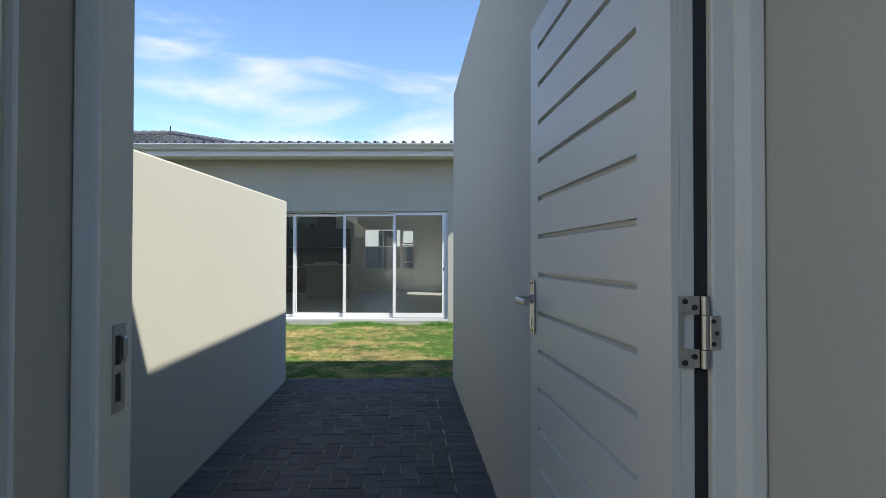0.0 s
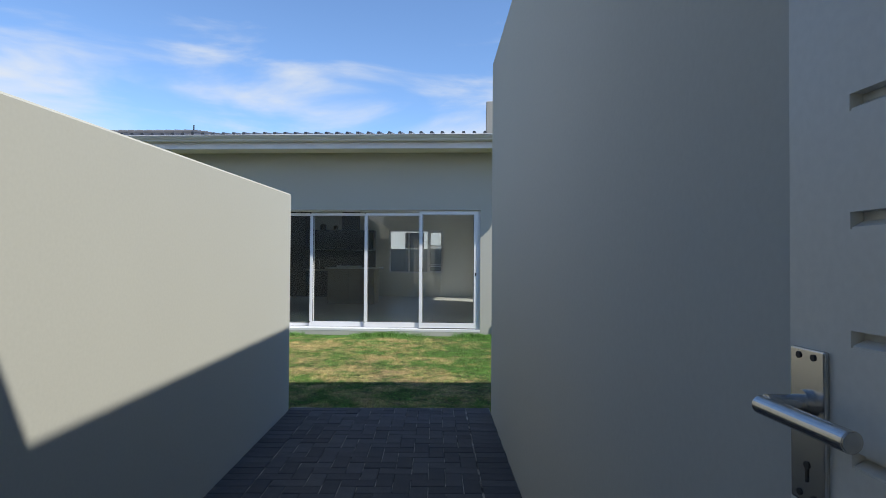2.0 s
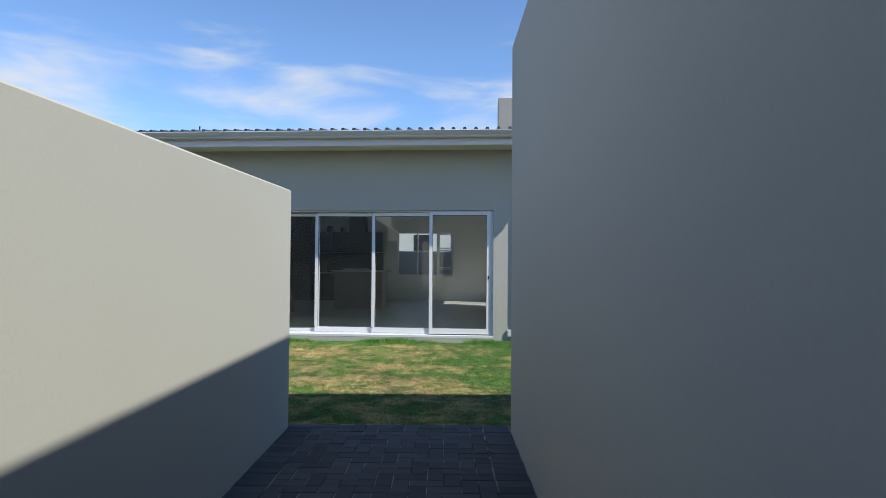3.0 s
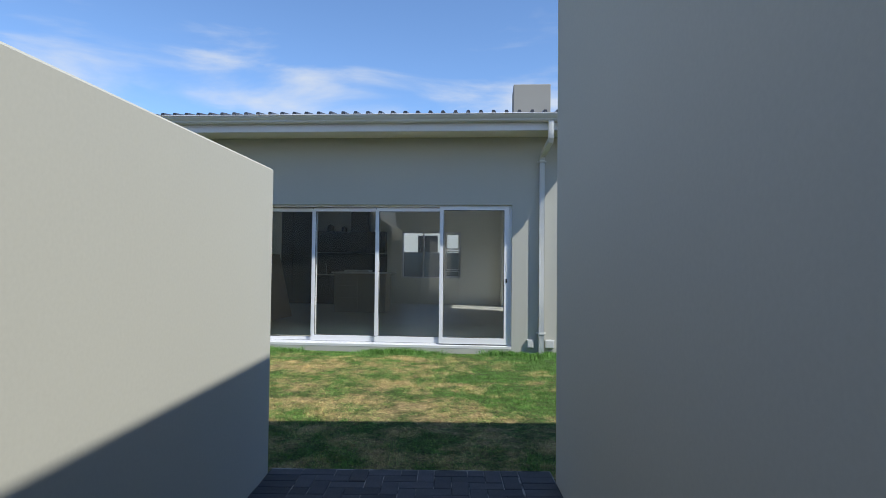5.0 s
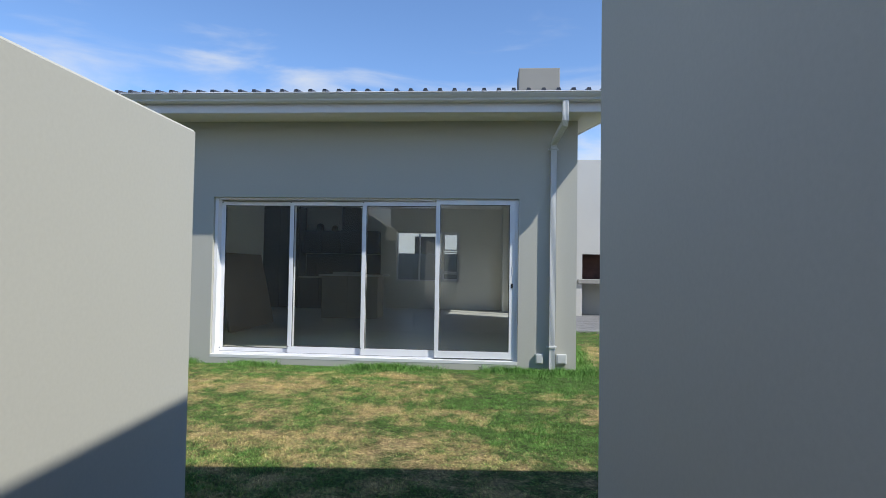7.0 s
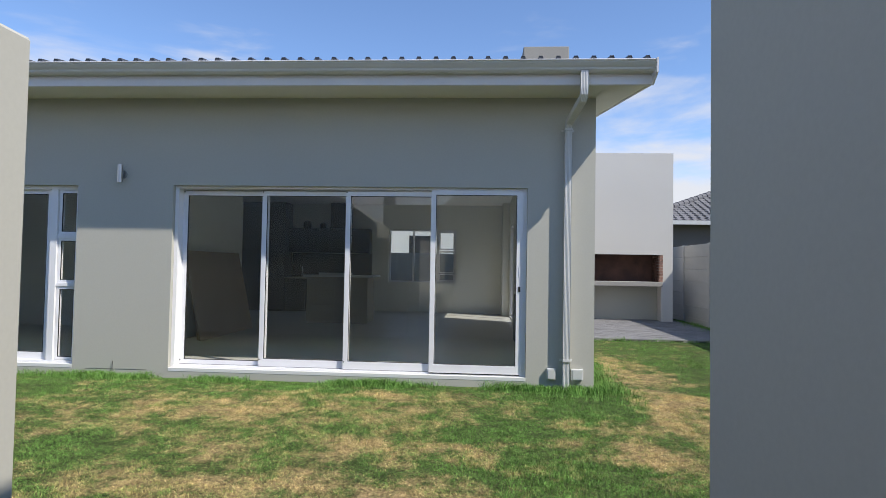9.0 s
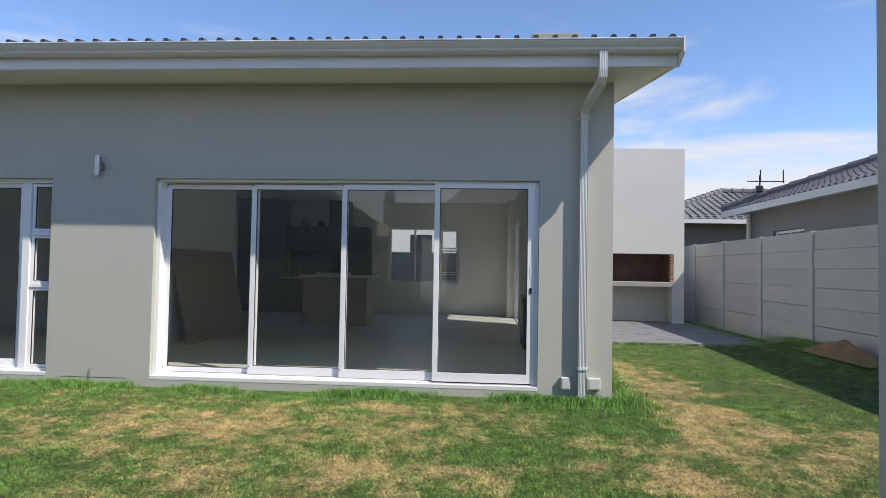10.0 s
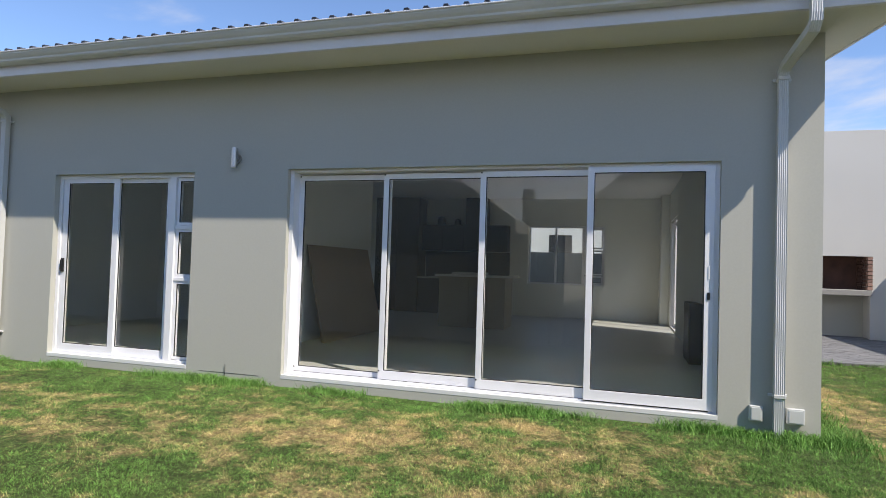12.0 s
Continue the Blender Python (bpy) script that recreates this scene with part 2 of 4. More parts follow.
PATIO_PAVER = material("grey_patio_paver", (0.17, 0.17, 0.18), 0.8, scale=5, second=(0.22, 0.22, 0.225), grain=0.2, bump=0.5, random_by="island", random_amount=0.15)
VIBRA = material("painted_precast_concrete", (0.46, 0.46, 0.45), 0.85, scale=2.2, second=(0.41, 0.405, 0.39), grain=0.06, grain_scale=50, bump=0.35, bump_scale=60, random_by="object", random_amount=0.05)
BRICK = material("red_face_brick", (0.33, 0.21, 0.165), 0.85, scale=8, second=(0.24, 0.14, 0.11), grain=0.25, bump=0.5, random_by="object", random_amount=0.25)
SOOT = material("sooty_firebrick", (0.15, 0.075, 0.055), 0.9, scale=3, second=(0.06, 0.035, 0.03), grain=0.25, bump=0.4)
MORTAR = material("grey_mortar", (0.36, 0.34, 0.31), 0.95, grain=0.2, bump=0.4)
TILE_GREY = material("grey_concrete_roof_tile", (0.115, 0.115, 0.125), 0.8, scale=3, second=(0.155, 0.155, 0.165), grain=0.12, bump=0.3, random_by="island", random_amount=0.12)
NEIGHBOUR_WALL = material("neighbour_grey_plaster", (0.28, 0.28, 0.275), 0.9, scale=0.7, grain=0.04, bump=0.2)
NEIGHBOUR_DARK = material("neighbour_brown_plaster", (0.16, 0.145, 0.135), 0.9, scale=0.9, grain=0.05, bump=0.2)
WHITE_WALL = material("white_plaster", (0.78, 0.78, 0.77), 0.85, scale=0.8, grain=0.02, bump=0.1)
CUPBOARD = material("dark_brown_melamine", (0.045, 0.037, 0.028), 0.55, scale=3, second=(0.033, 0.027, 0.021), grain=0.15, grain_scale=40)
CUPBOARD_PALE = material("pale_wood_melamine", (0.38, 0.34, 0.27), 0.5, scale=3, second=(0.32, 0.28, 0.22), grain=0.1, grain_scale=40)
COUNTER = material("white_stone_counter", (0.72, 0.71, 0.68), 0.25, scale=12, grain=0.06)
BOARD = material("brown_hardboard", (0.36, 0.27, 0.18), 0.65, scale=2, second=(0.30, 0.22, 0.15), grain=0.1, grain_scale=70)
SANDHEAP = material("orange_building_sand", (0.30, 0.165, 0.085), 0.95, scale=4, second=(0.16, 0.095, 0.05), grain=0.25, bump=0.8, bump_scale=40)
GLASS = glass_material("window_glass", (0.985, 0.992, 0.978))
LAWN = lawn_material("lawn_soil", False)
GRASS = lawn_material("grass_blades", True)
TUFTS = lawn_material("lush_grass_blades", True, -0.17)

# ---- mesh helpers ----


def box(bm, x0, x1, y0, y1, z0, z1, bevel=0.0, segments=1):
    made = bmesh.ops.create_cube(bm, size=1.0, matrix=Matrix.LocRotScale(((x0 + x1) / 2, (y0 + y1) / 2, (z0 + z1) / 2), None, (x1 - x0, y1 - y0, z1 - z0)))
    if bevel:
        edges = list({e for v in made["verts"] for e in v.link_edges})
        bmesh.ops.bevel(bm, geom=edges, offset=bevel, segments=segments, affect="EDGES", profile=0.6)
    return bm


def cyl(bm, centre, radius, depth, axis="z", sides=20, radius2=None):
    turn = {"z": Matrix.Identity(4), "x": Matrix.Rotation(radians(90), 4, "Y"), "y": Matrix.Rotation(radians(90), 4, "X")}[axis]
    bmesh.ops.create_cone(bm, cap_ends=True, segments=sides, radius1=radius, radius2=radius if radius2 is None else radius2, depth=depth,
                          matrix=Matrix.Translation(centre) @ turn)
    return bm


def prism(bm, outline, a, b, axis="x"):
    """Extrudes a closed outline of (p, q) pairs from a to b along an axis: x takes (y, z), y takes (x, z), z takes (x, y)."""
    def at(p, q, s):
        return {"x": (s, p, q), "y": (p, s, q), "z": (p, q, s)}[axis]
    lo, hi = [bm.verts.new(at(p, q, a)) for p, q in outline], [bm.verts.new(at(p, q, b)) for p, q in outline]
    k = len(outline)
    bm.faces.new(lo)
    bm.faces.new(hi[::-1])
    for i in range(k):
        bm.faces.new((lo[i], hi[i], hi[(i + 1) % k], lo[(i + 1) % k]))
    bmesh.ops.recalc_face_normals(bm, faces=bm.faces)
    return bm


def pierced(bm, a0, a1, z0, z1, d0, d1, holes, along="x"):
    """A wall from a0 to a1 and z0 to z1, of thickness d0 to d1, with rectangular holes (a, b, low, high) right through it."""
    us = sorted({a0, a1, *[h[0] for h in holes], *[h[1] for h in holes]})
    zs = sorted({z0, z1, *[h[2] for h in holes], *[h[3] for h in holes]})
    verts = {}

    def v(i, j, k):
        key = (i, j, k)
        if key not in verts:
            d = (d0, d1)[k]
            verts[key] = bm.verts.new((us[i], d, zs[j]) if along == "x" else (d, us[i], zs[j]))
        return verts[key]

    def solid(i, j):
        if not (0 <= i < len(us) - 1 and 0 <= j < len(zs) - 1):
            return False
        cu, cz = (us[i] + us[i + 1]) / 2, (zs[j] + zs[j + 1]) / 2
        return not any(h[0] < cu < h[1] and h[2] < cz < h[3] for h in holes)
    for i in range(len(us) - 1):
        for j in range(len(zs) - 1):
            if not solid(i, j):
                continue
            for k in (0, 1):
                bm.faces.new((v(i, j, k), v(i + 1, j, k), v(i + 1, j + 1, k), v(i, j + 1, k)))
            for (di, dj), (p, q) in (((-1, 0), ((i, j), (i, j + 1))), ((1, 0), ((i + 1, j), (i + 1, j + 1))),
                                     ((0, -1), ((i, j), (i + 1, j))), ((0, 1), ((i, j + 1), (i + 1, j + 1)))):
                if not solid(i + di, j + dj):
                    bm.faces.new((v(*p, 0), v(*q, 0), v(*q, 1), v(*p, 1)))
    bmesh.ops.recalc_face_normals(bm, faces=bm.faces)
    return bm


def mesh_of(name, bm, mat, smooth=False):
    me = bpy.data.meshes.new(name)
    bm.to_mesh(me)
    bm.free()
    for m in (mat if isinstance(mat, (list, tuple)) else [mat]):
        me.materials.append(m)
    if smooth:
        me.polygons.foreach_set("use_smooth", [True] * len(me.polygons))
    return me


def part(name, bm, mat, parent=None, label="", smooth=False, at=None):
    ob = new(name, mesh_of(name, bm, mat, smooth))
    if at is not None:
        ob.matrix_basis = at
    if parent is not None:
        ob.parent = parent
    return tagged(ob, label=label)


def structure(name, bm, mat, label, category, at=None, smooth=False):
    return tagged(part(name, bm, mat, None, label, smooth, at), category=category, kind="structure")


def thing(name, label, category, at=None, group="", kind=""):
    ob = new(name)
    ob.empty_display_size = 0.1
    if at is not None:
        ob.matrix_basis = at
    return tagged(ob, label, category, group, kind)


B = bmesh.new

# ---- the plan ----
# Passage: its own axes, u across from the garden wall, v along with 0 at the lawn's edge; turned a little against the house.
PASSAGE = Matrix.Translation((-1.155, 7.0, 0)) @ Matrix.Rotation(radians(4.2), 4, "Z")
WIDE = 1.82                      # passage width
GATE_V0, GATE_V1 = -6.06, -5.52   # wall in which the gate hangs
FRONT = 12.02                     # face of the house
FLOOR = 0.185                     # floor inside the house
HOUSE_X0, HOUSE_X1 = -8.7, 1.33
SIDE_IN, SIDE_OUT = 0.78, 1.0    # side wall of the living room
BACK = 21.0
DOOR1 = (-3.468, 0.592, 0.143, 2.245)
DOOR2 = (-6.565, -4.615, 0.15, 2.235)
WIN = (-2.36, -0.575, 0.96, 2.355)
SIDE_DOOR = (18.5, 20.08, FLOOR, 2.40)
PITCH = math.tan(radians(8.3))
EAVE_Y, EAVE_Z = 11.36, 3.385


def smooth(a, b, x):
    t = min(1.0, max(0.0, (x - a) / (b - a)))
    return t * t * (3 - 2 * t)


def ground_z(x, y):
    z = -0.05 + 0.085 * smooth(8.0, 12.0, y) + 0.012 * max(0.0, min(y, 24.0) - 12.0)
    z += 0.2 * smooth(3.9, 5.3, x) * smooth(9.0, 13.0, y) * (1 - smooth(16.0, 17.2, y))
    return min(z, 0.095) if y > 16.4 else z


# ---- ground ----
def make_ground():
    bm = B()
    xs = [-400, -60, -20, -13] + [-9 + 0.5 * i for i in range(34)] + [12, 24, 60, 400]
    ys = [-400, -60, -20, -8, 0, 6.0, 7.05] + [7.5 + 0.5 * i for i in range(36)] + [30, 40, 60, 120, 400]
    grid = [[bm.verts.new((x, y, ground_z(x, y) + (0.012 * noise.noise((x * 0.9, y * 0.9, 0)) if 7.5 < y < 24 and -9 < x < 6 else 0))) for x in xs] for y in ys]
    for j in range(len(ys) - 1):
        for i in range(len(xs) - 1):
            bm.faces.new((grid[j][i], grid[j][i + 1], grid[j + 1][i + 1], grid[j + 1][i]))
    return structure("ground", bm, LAWN, "lawn soil with patches of dry and green turf", "ground", smooth=True)


make_ground()


def make_grass(name, spots, label, height, width, seed, mat=GRASS, uneven=0.0):
    """Single blades as slim bent triangles, one mesh."""
    rng = np.random.default_rng(seed)
    n = len(spots)
    a = rng.uniform(0, 2 * np.pi, n)
    h = height * rng.uniform(0.45, 1.25, n)
    if uneven:
        h *= np.array([max(0.45, 1.0 + uneven * noise.noise((x * 4.0, y * 4.0, 1.7)) + 0.6 * uneven * noise.noise((x * 11.0, y * 11.0, 5.1))) for x, y, z in spots])
    w = width * rng.uniform(0.6, 1.4, n)
    lean = rng.uniform(0.2, 1.5, n) * h
    la = rng.uniform(0, 2 * np.pi, n)
    base = spots
    side = np.stack([np.cos(a) * w, np.sin(a) * w, np.zeros(n)], 1)
    tip = base + np.stack([np.cos(la) * lean, np.sin(la) * lean, h], 1)
    mid = base + np.stack([np.cos(la) * lean * 0.35, np.sin(la) * lean * 0.35, h * 0.6], 1)
    co = np.stack([base - side, base + side, mid + side * 0.7, mid - side * 0.7, tip], 1).reshape(-1, 3)
    me = bpy.data.meshes.new(name)
    i = np.arange(n) * 5
    quads = np.stack([i, i + 1, i + 2, i + 3], 1)
    tris = np.stack([i + 3, i + 2, i + 4], 1)
    loops = np.concatenate([quads, tris], 1).reshape(-1)
    starts = np.stack([np.arange(n) * 7, np.arange(n) * 7 + 4], 1).reshape(-1)
    me.vertices.add(len(co))
    me.vertices.foreach_set("co", co.reshape(-1))
    me.loops.add(len(loops))
    me.loops.foreach_set("vertex_index", loops)
    me.polygons.add(len(starts))
    me.polygons.foreach_set("loop_start", starts)
    me.update(calc_edges=True)
    me.validate()
    me.materials.append(mat)
    return tagged(new(name, me), label, "grass", kind="stuff")


def on_lawn(x, y):
    ok = (y > 7.16 - 0.0734 * (x + 1.155)) & (x < 5.25) & (x > -12.5)
    ok &= ~((x < 1.36) & (y > 11.99))
    ok &= ~((x > 1.3) & (x < 5.0) & (y > 16.32))
    return ok


def spots_in(x0, x1, y0, y1, density, seed):
    rng = np.random.default_rng(seed)
    n = int((x1 - x0) * (y1 - y0) * density)
    x, y = rng.uniform(x0, x1, n), rng.uniform(y0, y1, n)
    keep = on_lawn(x, y)
    x, y = x[keep], y[keep]
    z = np.array([ground_z(p, q) for p, q in zip(x, y)]) - 0.006
    return np.stack([x, y, z], 1)


make_grass("lawn_grass", np.concatenate([
    spots_in(-3.2, 3.0, 7.1, 12.0, 12500, 1), spots_in(-8.5, -3.2, 8.5, 12.0, 8500, 2),
    spots_in(1.3, 5.25, 12.0, 16.4, 4500, 3), spots_in(3.0, 5.25, 8.5, 12.0, 4500, 5), spots_in(4.9, 5.25, 16.3, 21, 1200, 4)]),
    "short mown lawn grass, green with straw-dry patches", 0.0195, 0.0018, 11, uneven=0.55)


def edge_tufts(seed):
    rng = np.random.default_rng(seed)
    out = []
    for x in np.arange(-8.5, 1.5, 0.05):
        lush = 0.5 + 0.9 * noise.noise((x * 1.3, 3.1, 0.4))
        if lush > 0.42:
            n = int(150 * (lush - 0.25))
            px = x + rng.normal(0, 0.05, n)
            py = FRONT - 0.015 - np.abs(rng.normal(0, 0.09, n))
            out.append(np.stack([px, py, [ground_z(a, b) for a, b in zip(px, py)]], 1))
    for y in np.arange(12.0, 16.3, 0.05):
        n = 42
        out.append(np.stack([1.36 + np.abs(rng.normal(0, 0.17, n)), y + rng.normal(0, 0.04, n), [ground_z(1.4, y)] * n], 1))
    for x in np.arange(0.75, 1.75, 0.04):
        n = 34
        py = 11.98 - np.abs(rng.normal(0, 0.26, n))
        out.append(np.stack([x + rng.normal(0, 0.05, n), py, [ground_z(x, b) for b in py]], 1))
    for y in np.arange(12.0, 21.0, 0.05):
        n = 24
        out.append(np.stack([5.2 - np.abs(rng.normal(0, 0.25, n)), y + rng.normal(0, 0.05, n), [ground_z(5.1, y)] * n], 1))
    for x in np.arange(1.4, 4.9, 0.04):
        out.append(np.stack([x + rng.normal(0, 0.03, 10), 16.27 - np.abs(rng.normal(0, 0.04, 10)), [ground_z(x, 16.25)] * 10], 1))
    return np.concatenate(out)


make_grass("edge_grass", edge_tufts(7), "longer uncut green grass along the walls", 0.066, 0.0028, 12, TUFTS, uneven=0.6)

# ---- passage walls ----
bm = B()
prism(bm, [(-0.22, -0.3), (0, -0.3), (0, 1.94), (-0.012, 1.952), (-0.208, 1.952), (-0.22, 1.94)], -5.52, -0.068, "y")
for v in bm.verts:
    if v.co.z > 1:
        v.co.z += 0.0265 * v.co.y
bmesh.ops.bevel(bm, geom=[e for e in bm.edges if e.verts[0].co.y > -0.1 and e.verts[1].co.y > -0.1 and abs(e.verts[0].co.z - e.verts[1].co.z) > 1], offset=0.008, segments=2, affect="EDGES")
structure("wall_left", bm, PLASTER, "plastered garden wall painted warm stone grey", "wall", PASSAGE)

bm = B()
box(bm, WIDE, WIDE + 3.2, -5.52, -0.178, -0.3, 3.125, 0.008, 2)
structure("wall_right", bm, PLASTER, "tall plastered outbuilding wall painted stone grey", "wall", PASSAGE)

# ---- the room behind the gate, closed round the camera ----
bm = B()
pierced(bm, 0.786, WIDE + 3.2, -0.3, 3.95, GATE_V0, GATE_V1, [(0.786, 1.847, -0.3, 2.12)])
structure("wall_gate", bm, PLASTER, "thick plastered wall with the gate opening", "wall", PASSAGE)
bm = B()
prism(bm, [(-2.1, -0.3), (0.784, -0.3), (0.784, 3.95), (0.65, 3.95), (-0.3, 3.2), (-2.1, 3.2)], -5.84, GATE_V1, "y")
bmesh.ops.bevel(bm, geom=[e for e in bm.edges if all(v.co.x > 0.78 and v.co.y < -5.83 for v in e.verts)], offset=0.014, segments=3, affect="EDGES")
structure("wall_gate_side", bm, PLASTER, "plastered wall beside the gate with a sloping top", "wall", PASSAGE)
bm = B()
box(bm, -2.1, -1.78, -5.80, GATE_V1 - 0.02, 3.2, 3.5, 0.01)
structure("wall_cap", bm, CHIMNEY, "small plastered stack on the end of the wall", "wall", PASSAGE)
bm = B()
box(bm, -1.2, 2.6, -12.0, GATE_V1, -0.12, 0.0)
structure("floor_court", bm, CONCRETE, "bare concrete floor behind the gate", "floor", PASSAGE)
# out of view; added close by so that its sunlit face warms the gate
bm = B()
pierced(bm, -12.0, -5.842, -0.3, 3.1, -1.42, -1.2, [], "y")
structure("wall_court_left", bm, PLASTER, "unseen plastered wall added behind the gate to bounce warm light", "wall", PASSAGE)
# out of view; added tall enough to keep direct sun off the gate frame
bm = B()
pierced(bm, -12.0, GATE_V0, -0.3, 4.7, 2.6, 2.82, [], "y")
structure("wall_court_right", bm, PLASTER, "unseen tall plastered wall added behind the gate to block the sun", "wall", PASSAGE)
bm = B()
pierced(bm, -1.42, 2.82, -0.3, 3.1, -12.22, -12.0, [])
structure("wall_court_back", bm, PLASTER, "plain plastered wall closing the court", "wall", PASSAGE)
bm = B()
prism(bm, [(-6.35, 3.95), (-5.145, 3.95), (-5.145, 4.03), (-6.35, 4.13)], 0.62, WIDE + 3.6, "x")
structure("roof_near", bm, ROOF_SHEET, "dark sheet roof with an eave over the gate", "roof", PASSAGE)


# ---- gate frame ----
gate_frame = thing("gate_frame", "grey painted door frame with a rebate and steel strike plate", "door frame", PASSAGE, kind="structure")


def jamb(u0, u1, stop_side):
    """Frame post with stepped mouldings towards the camera and a stop for the leaf."""
    bm = B()
    box(bm, u0, u1, -5.80 if stop_side < 0 else -5.697, -5.59, 0.0, 2.11, 0.004, 2)
    if stop_side < 0:
        prism(bm, [(u0 + 0.036, -5.80), (u0 + 0.038, -5.806), (u0 + 0.054, -5.813), (u1 - 0.004, -5.815), (u1, -5.811), (u1, -5.80)], 0.0, 2.11, "z")
    else:
        prism(bm, [(u1 - 0.016, -5.697), (u1 - 0.014, -5.7035), (u1 - 0.004, -5.7045), (u1, -5.7005), (u1, -5.697)], 0.0, 2.11, "z")
    return bm


part("jamb", jamb(0.786, 0.833, 1), FRAME_PAINT, gate_frame)
part("jamb", jamb(1.769, 1.846, -1), FRAME_PAINT, gate_frame)
bm = B()
box(bm, 0.786, 1.846, -5.695, -5.59, 2.04, 2.115, 0.004, 2)
part("head", bm, FRAME_PAINT, gate_frame)
# black filler strip: the hinge gap's deep shade is put in as colour
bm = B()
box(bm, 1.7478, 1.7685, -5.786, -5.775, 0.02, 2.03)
part("gap_shade", bm, RUBBER, gate_frame, "black strip added for the deep shade in the hinge gap")
bm = B()
pierced(bm, -5.662, -5.622, 1.072, 1.215, 0.833, 0.8365, [(-5.658, -5.638, 1.088, 1.135), (-5.658, -5.638, 1.15, 1.198)], "y")
box(bm, 0.8365, 0.843, -5.637, -5.624, 1.155, 1.195, 0.003)
strike = part("strike_plate", bm, STEEL, gate_frame, "worn steel strike plate")
bm = B()
box(bm, 0.8328, 0.8338, -5.659, -5.637, 1.083, 1.202)
part("latch_recess", bm, BLACK, strike)

# ---- the gate leaf, standing open along the passage wall ----
LEAF = 0.935
gate = thing("gate", "grey painted slatted gate leaf standing open against the wall", "gate", PASSAGE @ Matrix.Translation((1.711, -5.79, 0)) @ Matrix.Rotation(radians(91.1), 4, "Z"))
SLOT_STEP = 0.1112
slots = [(0.130, 0.843, 1.500 + SLOT_STEP * k - 0.008, 1.500 + SLOT_STEP * k + 0.008) for k in range(-12, 5)]
bm = B()
pierced(bm, 0.0, LEAF, 0.03, 2.03, -0.013, 0.0, slots)
part("front_panel", bm, GATE_PAINT, gate)
bm = B()
box(bm, 0.0, LEAF, -0.036, -0.013, 0.03, 2.03, 0.003, 2)
part("core", bm, GATE_PAINT, gate)
for _, _, lo, hi in slots:
    bm = B()
    prism(bm, [(-0.013, lo), (-0.013, lo + 0.008), (-0.001, lo + 0.002), (-0.001, lo)], 0.131, 0.842, "x")
    part("slat_lip", bm, GATE_PAINT, gate)


def make_handle():
    bm = B()
    box(bm, 0.8720, 0.9260, 0.0, 0.006, 1.102, 1.261, 0.002, 2)
    plate = part("handle_plate", bm, CHROME, gate, "satin chrome handle plate")
    bm = B()
    cyl(bm, (0.8990, 0.0255, 1.205), 0.0095, 0.045, "y")
    cyl(bm, (0.8990, 0.008, 1.205), 0.014, 0.008, "y")
    part("neck", bm, CHROME, plate, smooth=False)
    bm = B()
    cyl(bm, (0.8415, 0.049, 1.202), 0.0098, 0.133, "x", 28)
    bmesh.ops.bevel(bm, geom=[e for e in bm.edges if e.calc_face_angle(0) > 1], offset=0.0012, segments=2, affect="EDGES")
    part("lever", bm, CHROME, plate)
    bm = B()
    cyl(bm, (0.8990, 0.0064, 1.142), 0.004, 0.002, "y", 12)
    box(bm, 0.8973, 0.9007, 0.0055, 0.0073, 1.125, 1.141)
    part("keyhole", bm, BLACK, plate)
    for x, z in ((0.8880, 1.253), (0.9110, 1.253), (0.8880, 1.111), (0.9110, 1.111)):
        bm = B()
        cyl(bm, (x, 0.0064, z), 0.0035, 0.002, "y", 12)
        part("screw", bm, SCREW, plate)


make_handle()


def make_hinge(z):
    """Steel flap hinge: a plate with a cut-out on the leaf's edge, knuckles, and a flap on the frame."""
    hinge = part("hinge", pierced(B(), -0.042, -0.010, z - 0.054, z + 0.054, -0.0035, -0.0006, [(-0.042, -0.017, z - 0.026, z + 0.026)], "y"), STEEL, gate, "brushed steel hinge")
    for a, b in ((z - 0.054, z - 0.0268), (z - 0.0255, z + 0.0255), (z + 0.0268, z + 0.054)):
        bm = B()
        cyl(bm, (-0.0095, -0.0475, (a + b) / 2), 0.0058, b - a, "z", 16)
        part("knuckle", bm, STEEL, hinge)
    bm = B()
    box(bm, -0.0145, -0.0115, -0.070, -0.053, z - 0.0255, z + 0.0255, 0.001)
    part("flap", bm, STEEL, hinge)
    for y, dz in ((-0.019, 0.046), (-0.034, 0.037), (-0.019, -0.046), (-0.034, -0.037), (-0.0575, 0.017), (-0.0625, -0.001), (-0.0575, -0.017)):
        bm = B()
        cyl(bm, (-0.0044 if y > -0.05 else -0.0152, y, z + dz), 0.0042 if y > -0.05 else 0.0034, 0.0022, "x", 12)
        part("screw", bm, SCREW, hinge)


for z in (0.28, 1.216, 1.80):
    make_hinge(z)

# ---- outer boundary, plain walls that close the place ----
bm = B()
pierced(bm, -20.0, 40.0, -0.3, 1.9, -26.6, -26.4, [], "y")
structure("wall_boundary_left", bm, PLASTER, "plain plastered boundary wall", "wall")

bm = B()
pierced(bm, -26.3, -1.40, -0.3, 1.93, 6.75, 6.97, [])
structure("wall_return", bm, PLASTER, "plain plastered wall closing the garden", "wall")
bm = B()
prism(bm, [(-26.3, -0.3), (-2.55, -0.3), (-2.55, 2.45), (-3.95, 3.38), (-26.3, 3.38)], 1.7, 4.0, "y")
structure("wall_wing", bm, PLASTER, "plain plastered wing with a sloping gable behind the garden wall", "wall")

